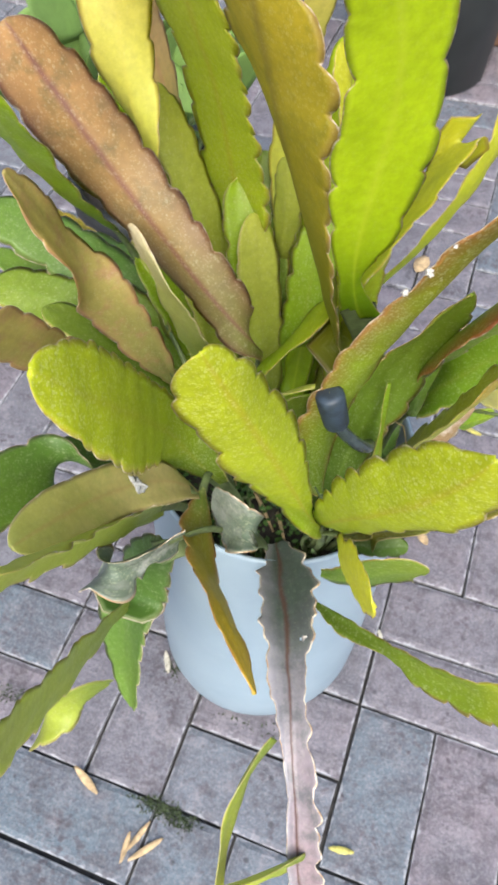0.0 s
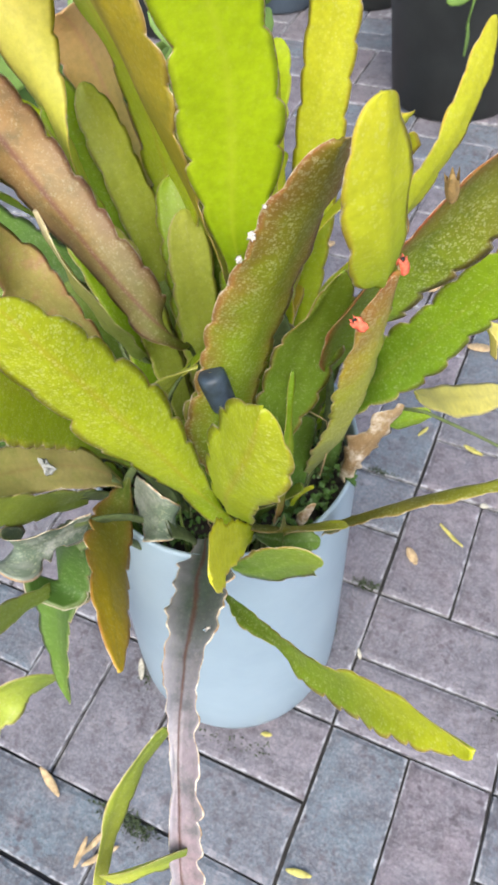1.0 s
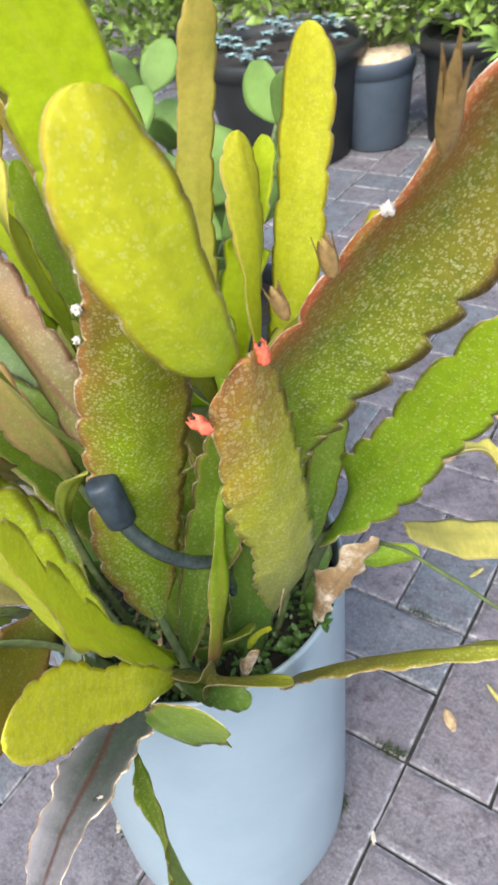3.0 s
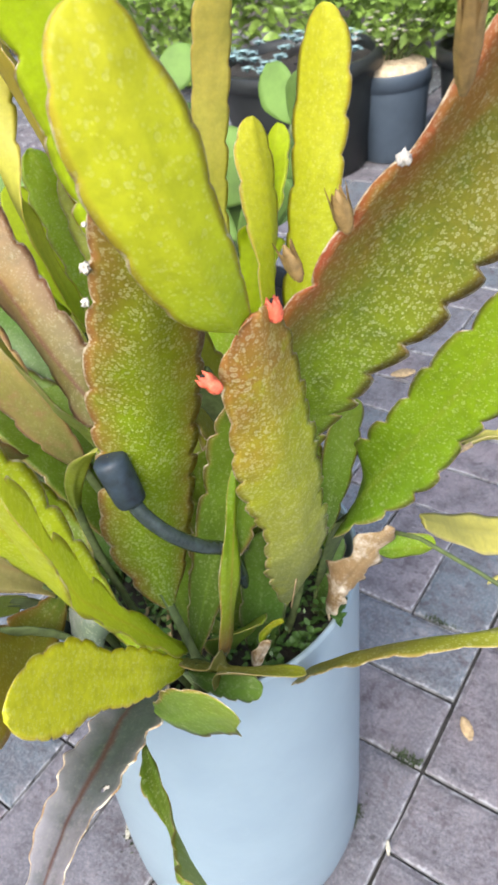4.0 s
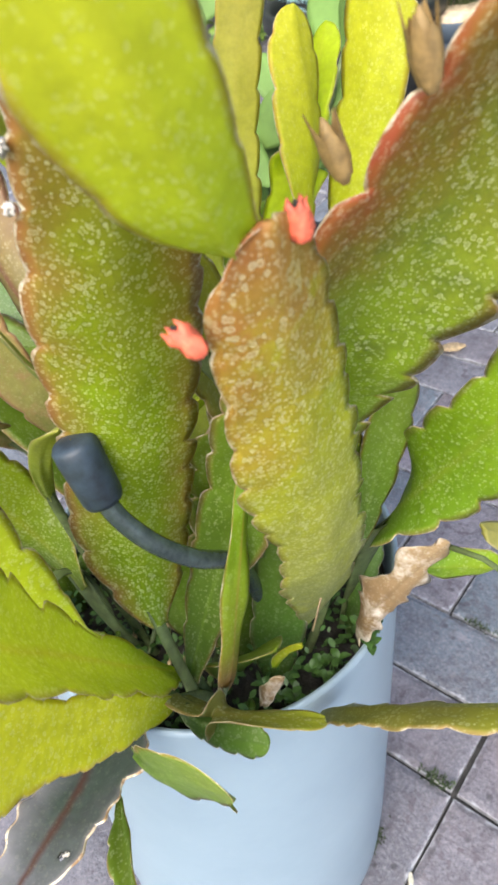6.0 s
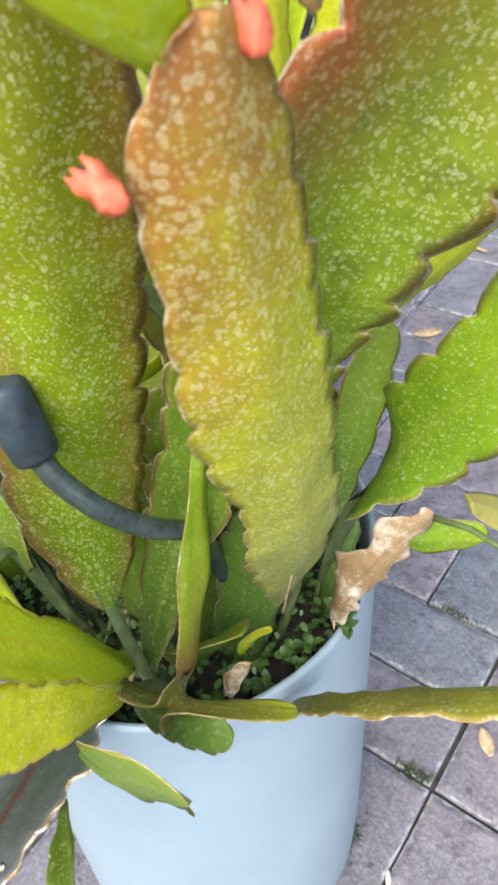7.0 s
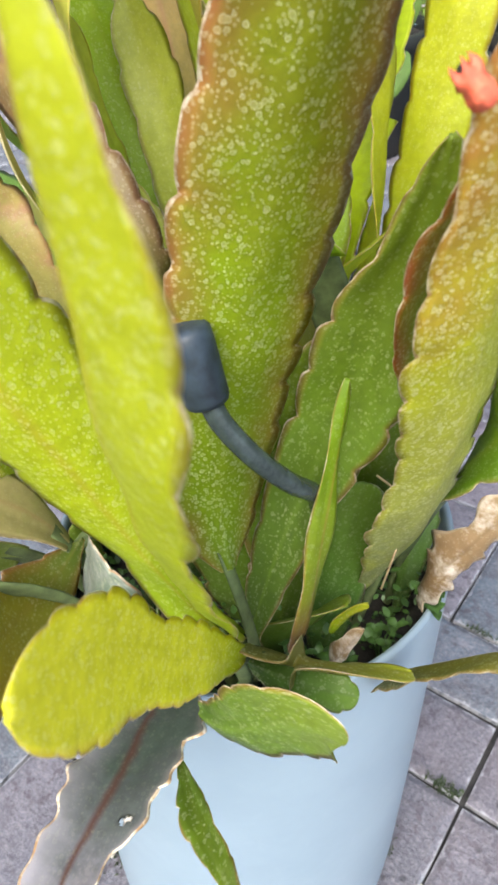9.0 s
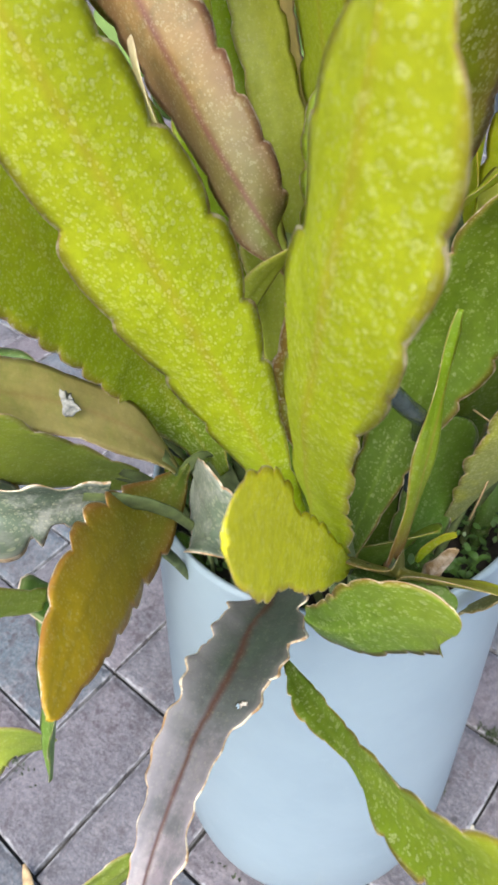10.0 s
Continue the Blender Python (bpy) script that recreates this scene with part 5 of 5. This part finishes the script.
litter("fallen_leaf", -0.40, 1.02, 0.07, 0.012, 160, M_STRAW, "pale dry blade on the pavers")
litter("fallen_leaf", -0.52, 1.18, 0.06, 0.012, 150, M_STRAW, "pale dry blade on the pavers")

bm = bmesh.new()
rg = random.Random(5)
patches = [(-0.20, -0.400, 0.03, 0.008, 260), (-0.17, -0.405, 0.02, 0.007, 140), (-0.02, 0.003, 0.018, 0.006, 120), (-0.075, -0.262, 0.03, 0.008, 26), (-0.045, -0.085, 0.008, 0.012, 70),
           (-0.06, 0.199, 0.02, 0.005, 70), (-0.43, -0.34, 0.04, 0.008, 90), (-0.14, -0.272, 0.04, 0.006, 22), (-0.25, -0.235, 0.012, 0.012, 60), (0.20, -0.11, 0.02, 0.005, 30)]
for px, py, sx, sy, n in patches:
    for k in range(n):
        x, y = px + rg.gauss(0, sx * 0.6), py + rg.gauss(0, sy * 0.6)
        a = rg.uniform(0, 6.28)
        small_leaf(bm, (x, y, 0.0), (math.cos(a), math.sin(a), rg.uniform(0.3, 1.5)), (0.1, 0.2, 1), rg.uniform(0.003, 0.008), rg.uniform(0.001, 0.0025), 2)
tagged(part("moss", bm, M_MOSS), "dark moss tufts in the paving joints", "moss", kind="stuff")

# ---------------------------------------------------------------- plants standing behind
def leafy(parent, name, centre, radius, count_, length, width, material, seed, squash=0.7, bias=(0, 0, 0.6)):
    rg = random.Random(seed)
    bm = bmesh.new()
    c = Vector(centre)
    for k in range(count_):
        v = Vector((rg.gauss(0, 1), rg.gauss(0, 1), rg.gauss(0, 1))).normalized() * (rg.random() ** 0.45)
        v = Vector((v.x, v.y, v.z * squash)) * radius * (0.85 + 0.3 * noise.noise(v * 2.5 + Vector((seed, 0, 0))))
        d = (v.normalized() + Vector(bias) + Vector((rg.gauss(0, 0.4), rg.gauss(0, 0.4), rg.gauss(0, 0.4)))).normalized()
        f = rg.uniform(0.6, 1.2)
        small_leaf(bm, c + v, d, (rg.gauss(0, 0.4), rg.gauss(0, 0.4), 1), length * f, width * f)
    return tagged(part(name, bm, material, parent), kind="stuff")


def branches(parent, base, centre, radius, n, seed, r=0.004):
    rg = random.Random(seed)
    bm = bmesh.new()
    for k in range(n):
        tip = Vector(centre) + Vector((rg.gauss(0, 0.45), rg.gauss(0, 0.45), rg.gauss(0, 0.3))) * radius
        b = Vector(base) + Vector((rg.gauss(0, 0.02), rg.gauss(0, 0.02), 0))
        tube([b, b.lerp(tip, 0.5) + Vector((0, 0, 0.02)), tip], [r, r * 0.7, r * 0.3], 6, bm)
    return part("branch", bm, M_FOOT, parent)


def shrub(label, base, centre, radius, n, length, width, material, seed, squash=0.7):
    e = tagged(new("shrub"), label, "shrub")
    branches(e, base, centre, radius, 14, seed)
    leafy(e, "foliage", centre, radius, n, length, width, material, seed, squash)
    return e


def rosette_plant(label, x, y, z, r, n, seed):
    e = tagged(new("succulent"), label, "succulent")
    rg = random.Random(seed)
    bm = bmesh.new()
    for k in range(n):
        a, q = rg.uniform(0, 6.28), rg.random() ** 0.5 * r
        c = Vector((x + q * math.cos(a), y + q * math.sin(a), z + rg.uniform(-0.01, 0.03)))
        for m in range(11):
            b = m * 2.4
            el = 0.25 + m * 0.09
            small_leaf(bm, c, (math.cos(b), math.sin(b), el), (0, 0, 1), 0.030 - m * 0.0012, 0.014, 3)
    tagged(part("rosette", bm, M_BLUELEAF, e), kind="stuff")
    return e


# ---------------------------------------------------------------- background pots
def round_pot(label, cat_name, x, y, r, h, material, rim=0.02, soil=M_SOIL, lit_mound=0.0):
    e = tagged(new(cat_name), label, "plant pot")
    e.location = (x, y, 0)
    b = r * 0.82
    bm, _ = lathe([(0.0, 0.004), (b * 0.95, 0.002), (b, 0.008), (r * 0.97, h - 0.05), (r * 0.975, h - 0.045), (r + rim * 0.4, h - 0.044), (r + rim * 0.5, h - 0.003), (r + rim * 0.3, h), (r * 0.95, h), (r * 0.93, h - 0.03)], 48)
    part("body", bm, material, e)
    bm, rings = lathe([(r * 0.94, h - 0.03), (r * 0.85, h - 0.022 + lit_mound * 0.7), (r * 0.5, h - 0.028 + lit_mound), (0.01, h - 0.026 + lit_mound)], 32)
    part("soil", bm, soil, e)
    return e


round_pot("black nursery pot on the pavers", "nursery_pot", -0.255, 1.40, 0.19, 0.36, M_BLACKPOT)
# the pale heap above this rim paints the pot's sunlit top
round_pot("slate blue nursery pot on the pavers", "nursery_pot", -0.897, 1.804, 0.120, 0.262, M_BLUEPOT, rim=0.004, soil=M_SUNLIT_TOP, lit_mound=0.045)
round_pot("black nursery pot on the pavers", "nursery_pot", -0.640, 1.910, 0.138, 0.305, M_BLACKPOT)
round_pot("large black nursery pot on the pavers", "nursery_pot", -1.14, 1.66, 0.25, 0.33, M_BLACKPOT)
round_pot("terracotta pot on the pavers", "terracotta_pot", -0.03, 1.66, 0.15, 0.26, M_TERRA)


shrub("leafy light green shrub in a slate pot", (-0.897, 1.81, 0.26), (-0.85, 1.88, 0.405), 0.17, 380, 0.050, 0.026, M_BGLEAF, 21, 0.75)
shrub("leafy green shrub in a black pot", (-0.640, 1.91, 0.26), (-0.60, 1.94, 0.39), 0.19, 420, 0.055, 0.028, M_BGLEAF, 22, 0.75)
shrub("trailing leafy plant in a black pot", (-0.27, 1.36, 0.34), (-0.27, 1.38, 0.42), 0.16, 150, 0.055, 0.022, M_BGLEAF2, 23, 0.8)
shrub("leafy green shrub in a terracotta pot", (-0.03, 1.66, 0.24), (-0.03, 1.68, 0.37), 0.17, 260, 0.05, 0.026, M_BGLEAF, 24, 0.8)
shrub("dense dark hedge shrub behind the pots", (-1.4, 2.65, 0.0), (-1.4, 2.65, 0.34), 0.55, 1500, 0.07, 0.036, M_BGLEAF, 25, 0.7)
shrub("dense dark hedge shrub behind the pots", (-0.5, 2.75, 0.0), (-0.5, 2.75, 0.34), 0.55, 1500, 0.07, 0.036, M_BGLEAF, 26, 0.7)
shrub("dense dark hedge shrub behind the pots", (-2.2, 2.4, 0.0), (-2.2, 2.4, 0.34), 0.55, 1300, 0.07, 0.036, M_BGLEAF, 27, 0.7)
shrub("dense dark hedge shrub behind the pots", (0.4, 2.6, 0.0), (0.4, 2.6, 0.34), 0.55, 1200, 0.07, 0.036, M_BGLEAF, 28, 0.7)
rosette_plant("blue green rosette succulents filling a black pot", -1.14, 1.66, 0.325, 0.22, 46, 31)
bm = bmesh.new()
rg = random.Random(9)
for k in range(26):
    c = Vector((-0.86 + rg.gauss(0, 0.05), 1.73 + rg.gauss(0, 0.03), 0.385 + rg.gauss(0, 0.025)))
    for m in range(5):
        small_leaf(bm, c, (math.cos(m * 1.26), math.sin(m * 1.26), 0.5), (0, 0, 1), 0.012, 0.009, 2)
tagged(part("flowers", bm, M_WOOL), "small cream flowers among shrub leaves", "flowers", kind="stuff")

def paddle_leaf(at, direction, length, width, roll):
    """A thick, smooth, blunt-ended leaf."""
    d = Vector(direction).normalized()
    s0 = d.cross(Vector((0.5, -0.75, 0.4))).normalized()
    n0 = s0.cross(d)
    side = s0 * math.cos(roll) + n0 * math.sin(roll)
    n = side.cross(d)
    bm = bmesh.new()
    top, low = [], []
    for i in range(13):
        t = i / 12
        w = width / 2 * max(0.06, min(1.0, (t / 0.45)) ** 0.7) * math.sqrt(max(0.01, 1 - max(0.0, (t - 0.45) / 0.55) ** 2.4))
        c = Vector(at) + d * (length * t) - n * (length * 0.10 * t * t)
        rows = []
        for th in (1, -1):
            rows.append([bm.verts.new(c + side * (w * u) + n * (0.10 * w * u * u + th * 0.0022 * (1.02 - u * u))) for u in (-1, -0.7, -0.35, 0, 0.35, 0.7, 1)])
        top.append(rows[0])
        low.append(rows[1])
    for grid, flip in ((top, False), (low, True)):
        for a, b in zip(grid, grid[1:]):
            for k in range(6):
                q = (a[k], a[k + 1], b[k + 1], b[k])
                bm.faces.new(q[::-1] if flip else q)
    rim_t = [r[0] for r in top] + top[-1][1:] + [r[-1] for r in top[-2::-1]] + top[0][-2:0:-1]
    rim_l = [r[0] for r in low] + low[-1][1:] + [r[-1] for r in low[-2::-1]] + low[0][-2:0:-1]
    for k in range(len(rim_t)):
        j = (k + 1) % len(rim_t)
        bm.faces.new((rim_t[k], rim_t[j], rim_l[j], rim_l[k]))
    return bm


# a shoot that trails over the wall of the near black pot
trail = tagged(new("trailing_shoot"), "pale green leafy shoot hanging over a black pot", "shoot")
part("stalk", tube([(-0.215, 1.235, 0.375), (-0.20, 1.195, 0.36), (-0.205, 1.188, 0.30), (-0.212, 1.19, 0.245)], [0.003, 0.003, 0.0028, 0.002], 8), M_BROAD, trail)
for at, way, length, roll in (((-0.203, 1.19, 0.315), (-0.8, -0.25, -0.25), 0.060, 0.2), ((-0.210, 1.19, 0.262), (0.15, -0.1, -1.0), 0.070, 0.9), ((-0.20, 1.19, 0.35), (0.7, -0.4, 0.3), 0.05, 0.3)):
    part("leaf", paddle_leaf(at, way, length, length * 0.42, roll), M_BROAD, trail)

# the smooth-leaved plant close behind the cactus
round_pot("black nursery pot close behind the white planter", "nursery_pot", -0.52, 0.40, 0.13, 0.30, M_BLACKPOT)
broad = tagged(new("broadleaf_plant"), "smooth-leaved green succulent in a black pot", "succulent")
rg = random.Random(44)
bs = bmesh.new()
for k in range(9):
    a = rg.uniform(0, 6.28)
    b = Vector((-0.52 + 0.04 * math.cos(a), 0.40 + 0.04 * math.sin(a), 0.26))
    tip = Vector((-0.47 + rg.gauss(0, 0.10), 0.34 + rg.gauss(0, 0.10), rg.uniform(0.42, 0.61)))
    mid = b.lerp(tip, 0.5) + Vector((rg.gauss(0, 0.02), rg.gauss(0, 0.02), 0.03))
    path = [bezier(b, mid, tip, i / 8) for i in range(9)]
    tube(path, [0.006 - 0.0004 * i for i in range(9)], 8, bs)
    for i in (4, 6, 8):
        for m in (0, 1):
            ang = i * 1.1 + m * math.pi + a
            part("leaf", paddle_leaf(path[i], (math.cos(ang), math.sin(ang), 0.55 + 0.05 * i), rg.uniform(0.080, 0.115), rg.uniform(0.046, 0.060), rg.uniform(-0.6, 0.6)), M_BROAD, broad)
part("stalk", bs, M_FOOT, broad)

# ---------------------------------------------------------------- pavers
pavement = tagged(new("pavement"), "basketweave paving of grey and mauve concrete brick", "paving", kind="structure")


def paver_mesh(w, d, seed):
    """A concrete brick with slightly wavering, worn upper edges."""
    rg = random.Random(seed)
    bm = bmesh.new()
    uvl = bm.loops.layers.uv.new("rim")
    nx, ny = (3, 2) if w > d else (2, 3)
    edge = [(-1 + 2 * k / nx, -1) for k in range(nx)] + [(1, -1 + 2 * k / ny) for k in range(ny)]
    edge += [(1 - 2 * k / nx, 1) for k in range(nx)] + [(-1, 1 - 2 * k / ny) for k in range(ny)]
    wear = [rg.uniform(0.0, 0.0013) for _ in edge]
    rings = []
    for inset, z, val in ((0.0, -0.02, 1.0), (0.0006, -0.0022, 1.0), (0.0075, 0.0004, 0.0)):
        ring = []
        for (ex, ey), wr in zip(edge, wear):
            m = inset + wr * (1.0 if val else 1.6)
            ring.append(bm.verts.new((ex * w / 2 - math.copysign(m, ex) * (abs(ex) > 0.99), ey * d / 2 - math.copysign(m, ey) * (abs(ey) > 0.99), z - wr * 0.4)))
        rings.append((ring, val))
    n = len(edge)
    for (ra, va), (rb, vb) in zip(rings, rings[1:]):
        for k in range(n):
            f = bm.faces.new((ra[k], ra[(k + 1) % n], rb[(k + 1) % n], rb[k]))
            for lp, v in zip(f.loops, (va, va, vb, vb)):
                lp[uvl].uv = (v, 0)
    bm.faces.new(rings[-1][0])
    return bm


def paver_data(name, w, d, seed):
    me = bpy.data.meshes.new(name)
    bm = paver_mesh(w, d, seed)
    bm.normal_update()
    bm.to_mesh(me)
    bm.free()
    me.materials.append(M_PAVER)
    return me


UP = [paver_data("paver_upright", BX / 2 - GAP, BY - GAP, 60 + k) for k in range(5)]
ACROSS = [paver_data("paver_across", BX - GAP, BY / 2 - GAP, 80 + k) for k in range(5)]
rng = random.Random(11)
far_v, far_f = [], []
for i in range(-20, 20):
    for j in range(-12, 28):
        upright = (i + j) % 2 == 0
        near = -7 <= i < 4 and -4 <= j < 9
        for k in (0, 1):
            if upright:
                x, y, me = (i + 0.25 + 0.5 * k) * BX, (j + 0.5) * BY, rng.choice(UP)
            else:
                x, y, me = (i + 0.5) * BX, (j + 0.25 + 0.5 * k) * BY, rng.choice(ACROSS)
            dx, dy, dz = rng.uniform(-1, 1) * 0.0012, rng.uniform(-1, 1) * 0.0012, rng.uniform(-1, 1) * 0.0015
            rot = Euler((rng.uniform(-1, 1) * 0.006, rng.uniform(-1, 1) * 0.006, rng.uniform(-1, 1) * 0.008))
            if near:
                ob = new("paver", me)
                ob.parent = pavement
                ob.location, ob.rotation_euler = (x + dx, y + dy, dz), rot
            else:
                n0 = len(far_v)
                far_v += [(x + dx + v.co.x, y + dy + v.co.y, dz + v.co.z) for v in me.vertices]
                far_f += [tuple(n0 + q for q in p.vertices) for p in me.polygons]
me = bpy.data.meshes.new("outer_pavers")
me.from_pydata(far_v, [], far_f)
me.uv_layers.new(name="rim")
me.materials.append(M_PAVER)
outer = new("outer_pavers", me)
outer.parent = pavement
tagged(outer, kind="stuff")
